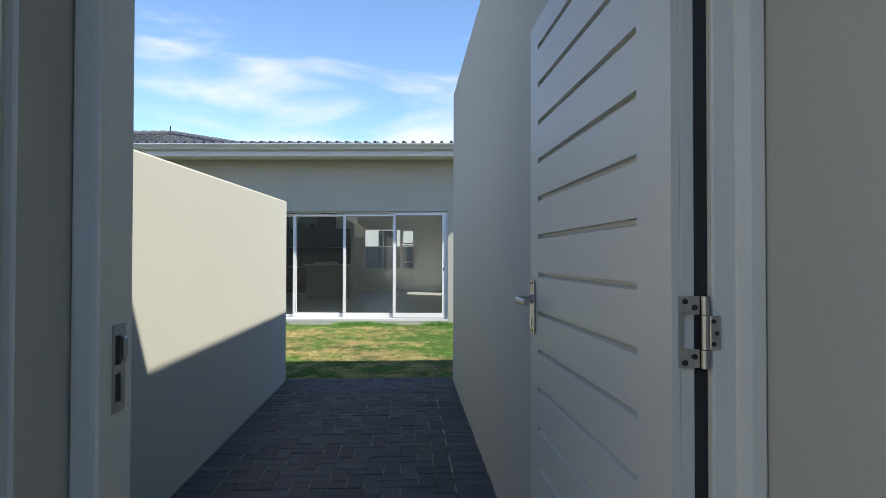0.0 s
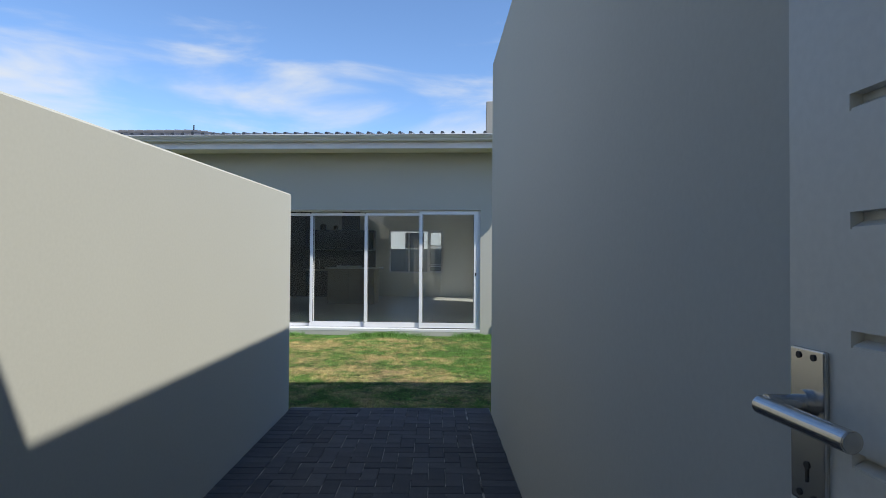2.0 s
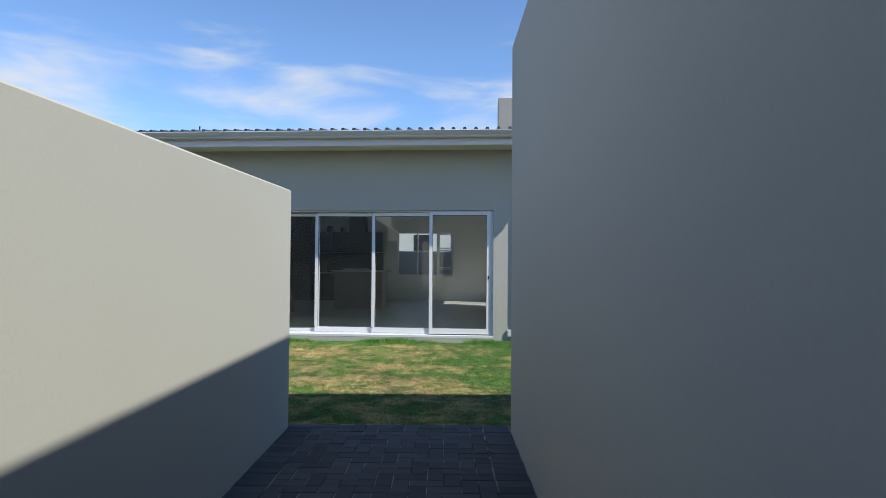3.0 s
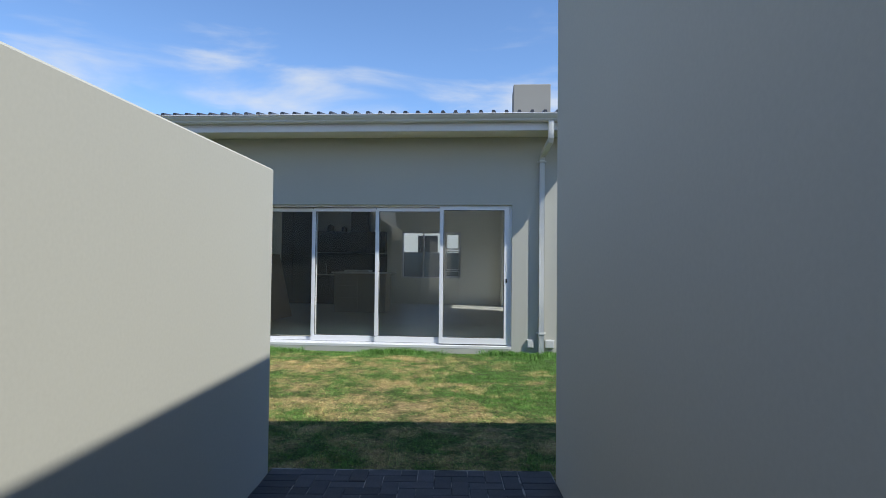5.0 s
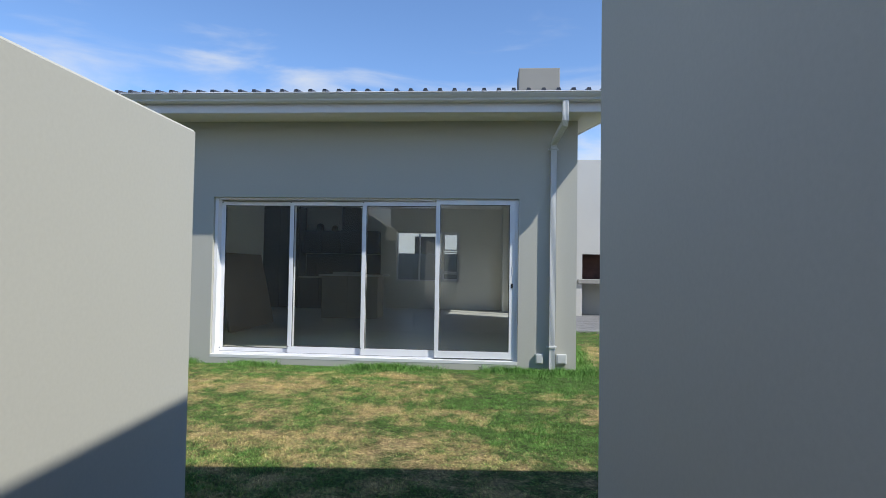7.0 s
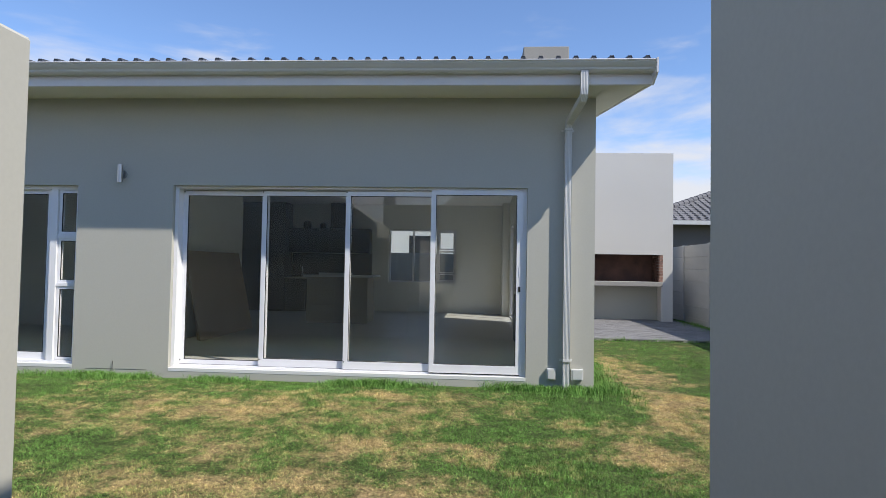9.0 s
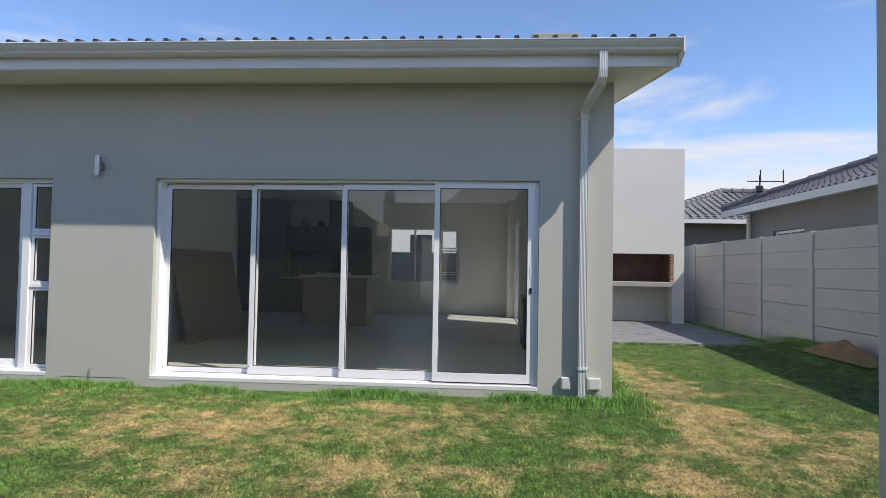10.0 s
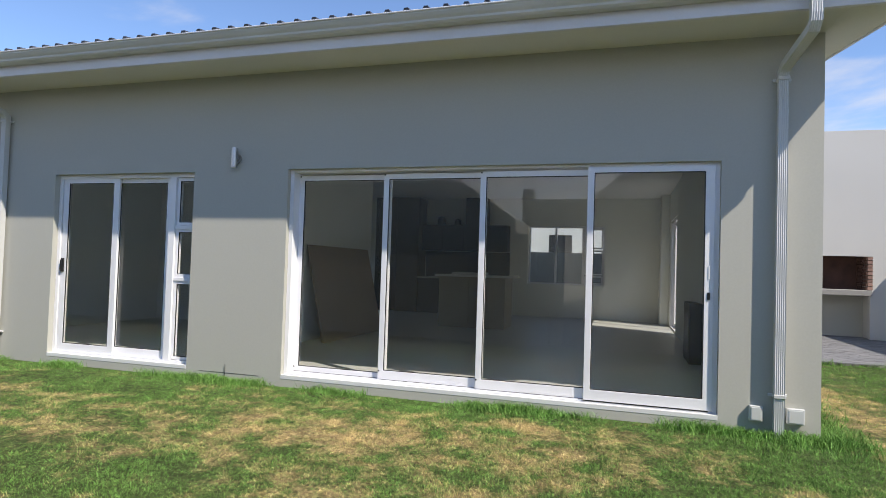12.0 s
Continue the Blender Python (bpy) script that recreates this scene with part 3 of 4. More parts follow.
# ---- house ----
bm = B()
pierced(bm, HOUSE_X0, HOUSE_X1, -0.3, 3.27, FRONT, FRONT + 0.23, [DOOR1, DOOR2])
structure("wall_front", bm, PLASTER, "plastered house front painted warm stone grey", "wall")
bm = B()
pierced(bm, FRONT + 0.23, BACK, -0.3, 3.27, SIDE_IN, SIDE_OUT, [SIDE_DOOR], "y")
structure("wall_side", bm, INSIDE, "painted side wall with a glazed doorway", "wall")
bm = B()
box(bm, 0.61, SIDE_IN - 0.001, 20.3, BACK - 0.001, FLOOR, 2.999, 0.004)
structure("wall_pier", bm, INSIDE, "painted pier in the corner beside the side door", "wall")
bm = B()
pierced(bm, HOUSE_X0, SIDE_OUT, -0.3, 3.27, BACK, BACK + 0.23, [WIN])
structure("wall_back", bm, INSIDE, "painted back wall with a window", "wall")
bm = B()
pierced(bm, HOUSE_X0 + 0.23, -4.58, FLOOR, 3.0, 15.8, 15.92, [])
structure("wall_bedroom", bm, INSIDE, "painted inner wall behind the narrow sliding door", "wall")
bm = B()
pierced(bm, FRONT + 0.23, 16.4, FLOOR, 3.0, -4.58, -4.45, [], "y")
structure("wall_partition", bm, INSIDE, "painted inner wall between living room and bedroom", "wall")
# both openings are out of view, added to brighten bedroom and kitchen
bm = B()
pierced(bm, FRONT + 0.23, BACK, -0.3, 3.27, HOUSE_X0, HOUSE_X0 + 0.23, [(12.5, 13.65, FLOOR, 2.2), (17.0, 20.0, 1.0, 2.4)], "y")
structure("wall_end", bm, INSIDE, "painted end wall of the house with two unseen openings added for daylight", "wall")
bm = B()
box(bm, HOUSE_X0 + 0.23, SIDE_IN, FRONT + 0.23, BACK, -0.1, FLOOR)
structure("floor", bm, FLOOR_TILE, "pale glossy tiled floor inside the house", "floor")
bm = B()
box(bm, HOUSE_X0 + 0.23, SIDE_IN, FRONT + 0.23, BACK, 3.0, 3.1)
structure("ceiling", bm, CEILING, "flat white ceiling inside the house", "ceiling")

# roof of ribbed sheet, two slopes
RIB = 0.176


def make_roof():
    bm = B()
    ridge = 16.8
    n = int((1.76 - HOUSE_X0 + 0.4) / RIB)
    off = 1.76 - n * RIB
    prof = []
    for i in range(n):
        a = off + i * RIB
        prof += [(a, 0.0), (a + RIB * 0.52, 0.0), (a + RIB * 0.62, 0.047), (a + RIB * 0.82, 0.047), (a + RIB * 0.92, 0.0)]
    prof.append((1.76, 0.0))
    for y0, z0, y1, z1 in ((EAVE_Y, EAVE_Z + 0.060, ridge, EAVE_Z + 0.060 + PITCH * (ridge - EAVE_Y)), (ridge, EAVE_Z + 0.060 + PITCH * (ridge - EAVE_Y), 22.2, EAVE_Z + 0.060)):
        rows = [[bm.verts.new((x, y, z + h + d)) for x, h in prof] for y, z, d in ((y0, z0, 0), (y1, z1, 0), (y0, z0, -0.005), (y1, z1, -0.005))]
        for i in range(len(prof) - 1):
            bm.faces.new((rows[0][i], rows[0][i + 1], rows[1][i + 1], rows[1][i]))
            bm.faces.new((rows[2][i], rows[3][i], rows[3][i + 1], rows[2][i + 1]))
            bm.faces.new((rows[0][i], rows[2][i], rows[2][i + 1], rows[0][i + 1]))
        for i in range(n):                  # foam closers under the ribs at the eave
            a = off + i * RIB
            bm.faces.new([bm.verts.new((a + RIB * f, y0 + (0.004 if y0 < ridge else 0.0), z0 + h - 0.002)) for f, h in ((0.52, 0.0), (0.62, 0.045), (0.82, 0.045), (0.92, 0.0))])
    structure("roof", bm, ROOF_SHEET, "low-pitched charcoal ribbed sheet roof", "roof")
    bm = B()
    z1 = EAVE_Z + PITCH * (ridge - EAVE_Y)
    prism(bm, [(11.50, EAVE_Z - 0.10), (11.50, EAVE_Z + 0.005), (ridge, z1), (22.1, EAVE_Z + 0.0), (22.1, EAVE_Z - 0.10), (ridge, z1 - 0.10)], HOUSE_X0 - 0.3, 1.73, "x")
    structure("roof_deck", bm, BLACK, "dark underlay below the roof sheets", "roof")


make_roof()

# fascia, soffit and verge
bm = B()
prism(bm, [(11.455, 3.228), (11.478, 3.222), (11.478, EAVE_Z), (11.455, EAVE_Z)], HOUSE_X0 - 0.4, 1.775, "x")
structure("fascia", bm, FASCIA, "white painted fascia board under the gutter", "trim")
bm = B()
prism(bm, [(11.478, 3.232), (FRONT + 0.02, 3.255), (FRONT + 0.02, 3.268), (11.478, 3.245)], HOUSE_X0 - 0.4, 1.33, "x")
structure("soffit", bm, SOFFIT, "cream painted flat eave soffit", "soffit")
bm = B()
zr = PITCH * (16.8 - 11.478)
prism(bm, [(11.478, 3.232), (16.8, 3.232 + zr), (22.1, 3.232), (22.1, 3.245), (16.8, 3.245 + zr), (11.478, 3.245)], 1.331, 1.75, "x")
structure("verge_soffit", bm, SOFFIT, "cream painted soffit of the roof's verge", "soffit")
bm = B()
prism(bm, [(11.478, 3.222), (16.8, 3.222 + zr), (22.1, 3.222), (22.1, 3.42), (16.8, 3.42 + zr), (11.478, 3.42)], 1.751, 1.775, "x")
structure("barge_board", bm, FASCIA, "white painted barge board along the verge", "trim")
bm = B()
prism(bm, [(FRONT + 0.1, 3.2), (16.8, 3.2 + zr), (BACK, 3.25), (BACK, 3.2)], SIDE_IN, SIDE_OUT, "x")
structure("gable_wall", bm, PLASTER, "plastered gable above the side wall", "wall")

# gutter: moulded front, open on top, with an end cap
gutter = thing("gutter", "pale grey aluminium gutter with a moulded front along the eave", "gutter")
outer = [(11.453, 3.335), (11.37, 3.335), (11.350, 3.350), (11.345, 3.368), (11.325, 3.385), (11.305, 3.410), (11.300, 3.432), (11.312, 3.436)]
inner = [(y + (0.004 if y < 11.44 else 0.0), z + (0.004 if z < 3.43 else -0.004)) for y, z in outer]
bm = B()
prism(bm, outer + [(11.316, 3.428)] + inner[-2::-1], HOUSE_X0 - 0.4, 1.778, "x")
part("trough", bm, GUTTER, gutter)
# lip whiter than the trough: the sunlit edge is put into its colour
bm = B()
prism(bm, [(11.2995, 3.424), (11.290, 3.425), (11.288, 3.432), (11.294, 3.437), (11.299, 3.4365), (11.2985, 3.431)], HOUSE_X0 - 0.4, 1.778, "x")
part("rolled_lip", bm, FASCIA, gutter, "rolled front lip, its sunlit brightness put into a whiter colour")
bm = B()
prism(bm, [(11.47, 3.222), (11.44, 3.222), (11.285, 3.300), (11.280, 3.444), (11.47, 3.450)], 1.779, 1.794, "x")
part("end_cap", bm, FASCIA, gutter, "flat white end plate")


def make_downpipe(x, foot):
    pipe = thing("downpipe", "fluted pale grey aluminium downpipe fixed to the house wall", "downpipe", group="downpipes")

    def fluted(w, d):
        k = 5
        pts = []
        for i in range(k):
            a = -w / 2 + w * i / k
            pts += [(a + 0.002, -d / 2), (a + w / k * 0.5, -d / 2 + 0.004)]
        return pts + [(w / 2, -d / 2), (w / 2, d / 2), (-w / 2, d / 2), (-w / 2, -d / 2 + 0.003)]
    path = [(x + 0.068, 11.365, 3.335), (x + 0.068, 11.365, 3.16), (x + 0.067, 11.374, 3.11), (x + 0.062, 11.41, 3.065), (x + 0.010, 11.90, 2.975), (x + 0.003, 11.945, 2.945), (x, 11.965, 2.90)]
    prof = fluted(0.076, 0.060)
    bm = B()
    rings = []
    for i, p in enumerate(path):
        a, b = Vector(path[max(0, i - 1)]), Vector(path[min(len(path) - 1, i + 1)])
        d = (b - a).normalized()
        r = Vector((1, 0, 0))
        f = d.cross(r).normalized() * -1
        rings.append([bm.verts.new(Vector(p) + r * q[0] + f * q[1] * (1 if f.y > 0 or abs(f.y) < 1e-6 else -1)) for q in prof])
    for m, k in zip(rings, rings[1:]):
        for i in range(len(prof)):
            bm.faces.new((m[i], m[(i + 1) % len(prof)], k[(i + 1) % len(prof)], k[i]))
    bmesh.ops.recalc_face_normals(bm, faces=bm.faces)
    part("offset", bm, GUTTER, pipe)
    bm = B()
    prism(bm, [(x + p, 11.965 + q) for p, q in fluted(0.072, 0.060)], foot, 2.955, "z")
    part("pipe", bm, GUTTER, pipe)
    for z in (2.88, 0.36):
        bm = B()
        box(bm, x - 0.043, x + 0.043, 11.926, 12.003, z - 0.014, z + 0.014, 0.003)
        box(bm, x - 0.068, x + 0.068, 12.0, 12.019, z - 0.012, z + 0.012, 0.002)
        part("bracket", bm, GUTTER, pipe)
    return pipe


make_downpipe(1.022, 0.03)
make_downpipe(-7.32, 0.03)

# chimney
chimney = thing("chimney", "square plastered grey chimney standing on the roof", "chimney", Matrix.Translation((1.085, 15.36, 3.46)))
bm = B()
box(bm, -0.365, 0.365, -0.36, 0.36, 0.0, 1.50, 0.012, 2)
part("shaft", bm, CHIMNEY, chimney)
bm = B()
box(bm, -0.18, 0.18, -0.18, 0.18, 1.5, 1.504)
part("flue", bm, BLACK, chimney)


# ---- sliding doors and windows ----
def framed(parent, x0, x1, z0, z1, y0, y1, stile, top, bottom, name, right=None, mat=ALUMINIUM):
    """A sash: stiles and rails mitred as one part, a gasket line and a pane below it."""
    right = right or stile
    bm = B()
    pierced(bm, x0, x1, z0, z1, y0, y1, [(x0 + stile, x1 - right, z0 + bottom, z1 - top)])
    bmesh.ops.bevel(bm, geom=[e for e in bm.edges if len(e.link_faces) == 2 and e.calc_face_angle(0) > 1], offset=0.0025, segments=1, affect="EDGES")
    sash = part(name, bm, mat, parent)
    g = 0.007
    bm = B()
    pierced(bm, x0 + stile - 0.001, x1 - right + 0.001, z0 + bottom - 0.001, z1 - top + 0.001, y0 + 0.003, y0 + 0.014,
            [(x0 + stile + g, x1 - right - g, z0 + bottom + g, z1 - top - g)])
    part("gasket", bm, RUBBER, sash)
    bm = B()
    ym = (y0 + y1) / 2
    box(bm, x0 + stile - 0.004, x1 - right + 0.004, ym - 0.003, ym + 0.003, z0 + bottom - 0.004, z1 - top + 0.004)
    pane = part("pane", bm, GLASS, sash, "clear glass pane")
    pane.visible_shadow = False
    return sash


door1 = thing("door_1", "white aluminium four-panel sliding glass door, closed", "door", kind="structure")
x0, x1, z0, z1 = DOOR1
bm = B()
pierced(bm, x0 + 0.002, x1 - 0.002, z0 + 0.012, z1 - 0.002, 12.072, 12.245, [(x0 + 0.042, x1 - 0.040, z0 + 0.018, z1 - 0.024)])
part("frame", bm, ALUMINIUM, door1)
for k in range(4):
    bm = B()
    box(bm, x0 + 0.01, x1 - 0.01, 12.087 + 0.043 * k, 12.091 + 0.043 * k, z0 + 0.013, z0 + 0.03)
    part("track", bm, ALUMINIUM, door1)
leaves = [(-3.428, -2.371, 3), (-2.463, -1.386, 2), (-1.468, -0.398, 1), (-0.484, 0.553, 0)]
for a, b, k in leaves:
    y = 12.062 + 0.043 * k
    foot = (0.092, 0.089, 0.086, 0.050)[k]
    s = framed(door1, a, b - (0.026 if k else 0.0), z0 + 0.031, z1 - (0.026 if k == 0 else 0.044), y, y + 0.030, 0.056, 0.052, foot, "panel", 0.056 if k else 0.074)
    # black strip that stands in for the shadow gap below the sash
    bm = B()
    box(bm, a + 0.002, b - 0.028, y + 0.006, y + 0.024, z0 + 0.019, z0 + 0.031)
    part("foot_shade", bm, RUBBER, s)
    if k:
        for zz in (z1 - 0.062, z0 + 0.018 + foot):
            bm = B()
            box(bm, a + 0.003, a + 0.018, y - 0.004, y - 0.0005, zz, zz + 0.015, 0.002)
            part("corner_block", bm, BLACK, s)
    if k == 0:
        bm = B()
        box(bm, b - 0.050, b - 0.028, y - 0.008, y - 0.0005, 1.09, 1.15, 0.004, 2)
        part("lock", bm, BLACK, s, "black keyed lock")
        bm = B()
        box(bm, b - 0.045, b - 0.034, y - 0.006, y - 0.0005, 1.26, 1.37, 0.002)
        part("finger_pull", bm, ALUMINIUM, s)
bm = B()
box(bm, x0 - 0.0, x1 + 0.0, FRONT - 0.003, 12.23, 0.112, z0 + 0.010, 0.004, 2)
structure("sill", bm, WHITE_WALL, "white painted sill under the sliding door", "sill")

door2 = thing("door_2", "white aluminium two-panel sliding door with a sidelight, closed", "door", kind="structure")
x0, x1, z0, z1 = DOOR2
bm = B()
pierced(bm, x0 + 0.002, x1 - 0.002, z0 + 0.012, z1 - 0.002, 12.085, 12.205, [(x0 + 0.042, -4.985, z0 + 0.035, z1 - 0.045), (-4.905, x1 - 0.035, z0 + 0.035, z1 - 0.045)])
part("frame", bm, ALUMINIUM, door2)
for a, b, k in ((-6.515, -5.700, 0), (-5.790, -4.985, 1)):
    y = 12.100 + 0.036 * k
    s = framed(door2, a, b, z0 + 0.033, z1 - 0.040, y, y + 0.030, 0.078, 0.055, 0.085, "panel")
    if k == 0:
        bm = B()
        box(bm, a + 0.02, a + 0.055, y - 0.022, y - 0.0005, 1.10, 1.26, 0.005, 2)
        box(bm, a + 0.03, a + 0.045, y - 0.040, y - 0.018, 1.12, 1.24, 0.004, 2)
        part("pull_handle", bm, BLACK, s, "black pull handle")
for lo, hi in ((z0 + 0.04, 1.05), (1.09, 1.62), (1.66, z1 - 0.05)):
    framed(door2, -4.900, x1 - 0.040, lo, hi, 12.11, 12.16, 0.034, 0.034, 0.034, "sidelight")
for z in (1.07, 1.64):
    bm = B()
    box(bm, -4.905, x1 - 0.035, 12.098, 12.19, z - 0.02, z + 0.02, 0.003)
    part("transom", bm, ALUMINIUM, door2)
bm = B()
box(bm, x0, x1, FRONT - 0.003, 12.23, 0.118, z0 + 0.010, 0.004, 2)
structure("sill", bm, WHITE_WALL, "white painted sill under the sliding door", "sill")

window = thing("window_1", "white aluminium kitchen window with a three-pane side light", "window", kind="structure")
x0, x1, z0, z1 = WIN
bm = B()
pierced(bm, x0 + 0.002, x1 - 0.002, z0 + 0.002, z1 - 0.002, BACK + 0.08, BACK + 0.16, [(x0 + 0.04, -1.735, z0 + 0.04, z1 - 0.04), (-1.69, -1.10, z0 + 0.04, z1 - 0.04), (-1.04, x1 - 0.04, z0 + 0.04, z1 - 0.04)])
part("frame", bm, ALUMINIUM, window)
for a, b in ((x0 + 0.04, -1.735), (-1.69, -1.10)):
    bm = B()
    box(bm, a, b, BACK + 0.115, BACK + 0.121, z0 + 0.04, z1 - 0.04)
    pane = part("pane", bm, GLASS, window)
    pane.visible_shadow = False
for lo, hi in ((z0 + 0.045, 1.19), (1.215, 1.80), (1.825, z1 - 0.045)):
    framed(window, -1.035, x1 - 0.045, lo, hi, BACK + 0.09, BACK + 0.13, 0.03, 0.03, 0.03, "sidelight")

side = thing("door_3", "white aluminium sliding door in the side wall, slid open", "door", kind="structure")
a, b, lo, hi = SIDE_DOOR
bm = B()
pierced(bm, a + 0.002, b - 0.002, lo + 0.004, hi - 0.002, 0.80, 0.95, [(a + 0.05, b - 0.05, lo + 0.03, hi - 0.05)], "y")
part("frame", bm, ALUMINIUM, side)
bm = B()
pierced(bm, a + 0.80, b - 0.06, lo + 0.035, hi - 0.055, 0.87, 0.90, [(a + 0.865, b - 0.125, lo + 0.095, hi - 0.11)], "y")
leaf = part("panel", bm, ALUMINIUM, side)
bm = B()
box(bm, 0.855, 0.869, a + 0.815, a + 0.85, 1.10, 1.26, 0.003)
part("pull_handle", bm, BLACK, leaf)

# ---- things on the house wall ----
lamp = thing("wall_lamp", "brushed steel up-and-down cylinder lamp on the house wall", "wall lamp", Matrix.Translation((-4.075, 11.955, 2.26)))
bm = B()
cyl(bm, (0, 0, 0.105), 0.030, 0.21, "z", 28)
bmesh.ops.bevel(bm, geom=[e for e in bm.edges if e.calc_face_angle(0) > 1], offset=0.003, segments=2, affect="EDGES")
part("tube", bm, STEEL, lamp, smooth=False)
bm = B()
cyl(bm, (0.004, 0.056, 0.10), 0.046, 0.018, "y", 28)
cyl(bm, (0.0, 0.035, 0.10), 0.014, 0.04, "y", 12)
part("back_plate", bm, STEEL, lamp)
bm = B()
cyl(bm, (0, 0, 0.209), 0.025, 0.003, "z", 20)
part("lens", bm, FASCIA, lamp)
part("lens", cyl(B(), (0, 0, 0.001), 0.025, 0.003, "z", 20), FASCIA, lamp)

for cx in (0.866, 1.147):
    jb = thing("junction_box", "small white weatherproof junction box low on the wall", "electrical box", Matrix.Translation((cx, FRONT, 0.145)), group="boxes beside the downpipe")
    bm = B()
    box(bm, -0.048 if cx < 1 else -0.064, 0.048 if cx < 1 else 0.064, -0.045, -0.0005, 0.0, 0.122, 0.008, 3)
    part("body", bm, GUTTER, jb)
    bm = B()
    box(bm, -0.036 if cx < 1 else -0.05, 0.036 if cx < 1 else 0.05, -0.050, -0.045, 0.012, 0.11, 0.003, 2)
    part("lid", bm, GUTTER, jb)

dpc = part("damp_proof_strip", box(B(), -4.45, -3.72, FRONT - 0.003, FRONT + 0.01, 0.118, 0.1205), RUBBER, None, "thin dark damp-proof strip showing at the wall base")
tagged(dpc, category="trim", kind="structure")
stub = part("wire_stub", cyl(B(), (-4.12, FRONT - 0.012, 0.15), 0.003, 0.12, "z", 8), BLACK, None, "short dark wire stub at the wall base")
tagged(stub, category="wire")

# ---- inside the house ----
def leaning_board(foot, y0, length, height, lean, label):
    """A sheet on its long edge, leaning towards the inner wall at its left."""
    m = Matrix.Translation((foot, y0, FLOOR)) @ Matrix.Rotation(radians(-lean), 4, "Y")
    ob = part("leaning_board", box(B(), -0.022, 0.0, 0, length, 0, height, 0.006, 2), BOARD, None, label, at=m)
    return tagged(ob, category="board", group="boards against the wall")


leaning_board(-4.10, 14.12, 2.05, 1.40, 12.5, "brown sheet board on edge leaning against the inner wall")
leaning_board(-4.17, 14.2, 1.95, 1.36, 10.5, "second brown sheet board leaning against the inner wall")


def cabinet(name, x0, x1, y0, y1, z0, z1, doors, mat, label, group):
    c = thing(name, label, "cabinet", Matrix.Translation((x0, y0, z0)), group=group)
    w, d, h = x1 - x0, y1 - y0, z1 - z0
    bm = B()
    box(bm, 0, w, 0.02, d, 0, h, 0.003)
    part("body", bm, mat, c)
    for i in range(doors):
        bm = B()
        box(bm, i * w / doors + 0.002, (i + 1) * w / doors - 0.002, 0.0, 0.019, 0.01 if z0 > 1 else 0.1, h - 0.005, 0.003)
        dr = part("door", bm, mat, c)
        bm = B()
        box(bm, (i + 0.5) * w / doors - 0.07, (i + 0.5) * w / doors + 0.07, -0.025, -0.0005, h - 0.1 if z0 < 1 else 0.05, h - 0.085 if z0 < 1 else 0.065, 0.003)
        part("handle", bm, BLACK, dr)
    return c


for i in range(2):
    cabinet("tall_cabinet", -6.08 + 0.57 * i, -5.52 + 0.57 * i, 20.38, 20.99, FLOOR, 2.98, 1, CUPBOARD, "dark brown full-height kitchen cabinet against the back wall", "tall kitchen cabinets")
for i in range(4):
    cabinet("base_cabinet", -4.94 + 0.535 * i, -4.41 + 0.535 * i, 20.40, 20.99, FLOOR, 1.02, 1, CUPBOARD, "dark brown kitchen base cabinet", "kitchen base cabinets")
    cabinet("wall_cabinet", -4.94 + 0.535 * i, -4.41 + 0.535 * i, 20.62, 20.99, 1.70, 2.33, 1, CUPBOARD, "dark brown kitchen wall cabinet", "kitchen wall cabinets")
bm = B()
box(bm, -4.95, -2.78, 20.37, 20.975, 1.021, 1.055, 0.004)
tagged(part("worktop", bm, CUPBOARD_PALE, None, "pale stone kitchen worktop along the back wall"), category="worktop")
bm = B()
box(bm, -4.94, -2.80, 20.977, 20.998, 1.056, 1.69)
structure("splashback", bm, CUPBOARD, "dark brown splashback between worktop and wall cabinets", "trim")
hood = thing("cooker_hood", "dark cooker hood duct rising above the wall cabinets", "cooker hood", Matrix.Translation((-3.58, 20.8, 2.331)))
part("duct", box(B(), -0.26, 0.26, -0.17, 0.17, 0.0, 0.66, 0.004), CUPBOARD, hood)
part("collar", box(B(), -0.28, 0.28, -0.19, 0.18, 0.0, 0.03, 0.004), BLACK, hood)


def jar(x, radius, height):
    """Round-shouldered jar with a knobbed lid."""
    ob = thing("jar", "dark storage jar standing on the wall cabinets", "jar", Matrix.Translation((x, 20.8, 2.331)), group="jars on the cabinets")
    bm = B()
    cyl(bm, (0, 0, height * 0.4), radius, height * 0.8, "z", 20)
    cyl(bm, (0, 0, height * 0.85), radius, height * 0.1, "z", 20, radius * 0.7)
    part("body", bm, CUPBOARD, ob)
    bm = B()
    cyl(bm, (0, 0, height * 0.94), radius * 0.75, height * 0.08, "z", 20)
    cyl(bm, (0, 0, height * 1.02), radius * 0.2, height * 0.1, "z", 12)
    part("lid", bm, BLACK, ob)


jar(-4.50, 0.10, 0.20)
jar(-4.08, 0.08, 0.15)
tap = thing("kitchen_tap", "chrome swan-neck tap on the kitchen worktop", "tap", Matrix.Translation((-4.62, 20.82, 1.055)))
bm = B()
cyl(bm, (0, 0, 0.13), 0.012, 0.26, "z", 12)
cyl(bm, (0, 0, 0.01), 0.025, 0.02, "z", 16)
part("stem", bm, CHROME, tap)
bm = B()
for k in range(8):
    a0 = math.pi * (k + 0.5) / 8
    bmesh.ops.create_cone(bm, cap_ends=True, segments=10, radius1=0.011, radius2=0.011, depth=0.036,
                          matrix=Matrix.Translation((0, -0.08 + 0.08 * math.cos(a0), 0.26 + 0.08 * math.sin(a0))) @ Matrix.Rotation(a0, 4, "X"))
part("spout", bm, CHROME, tap)
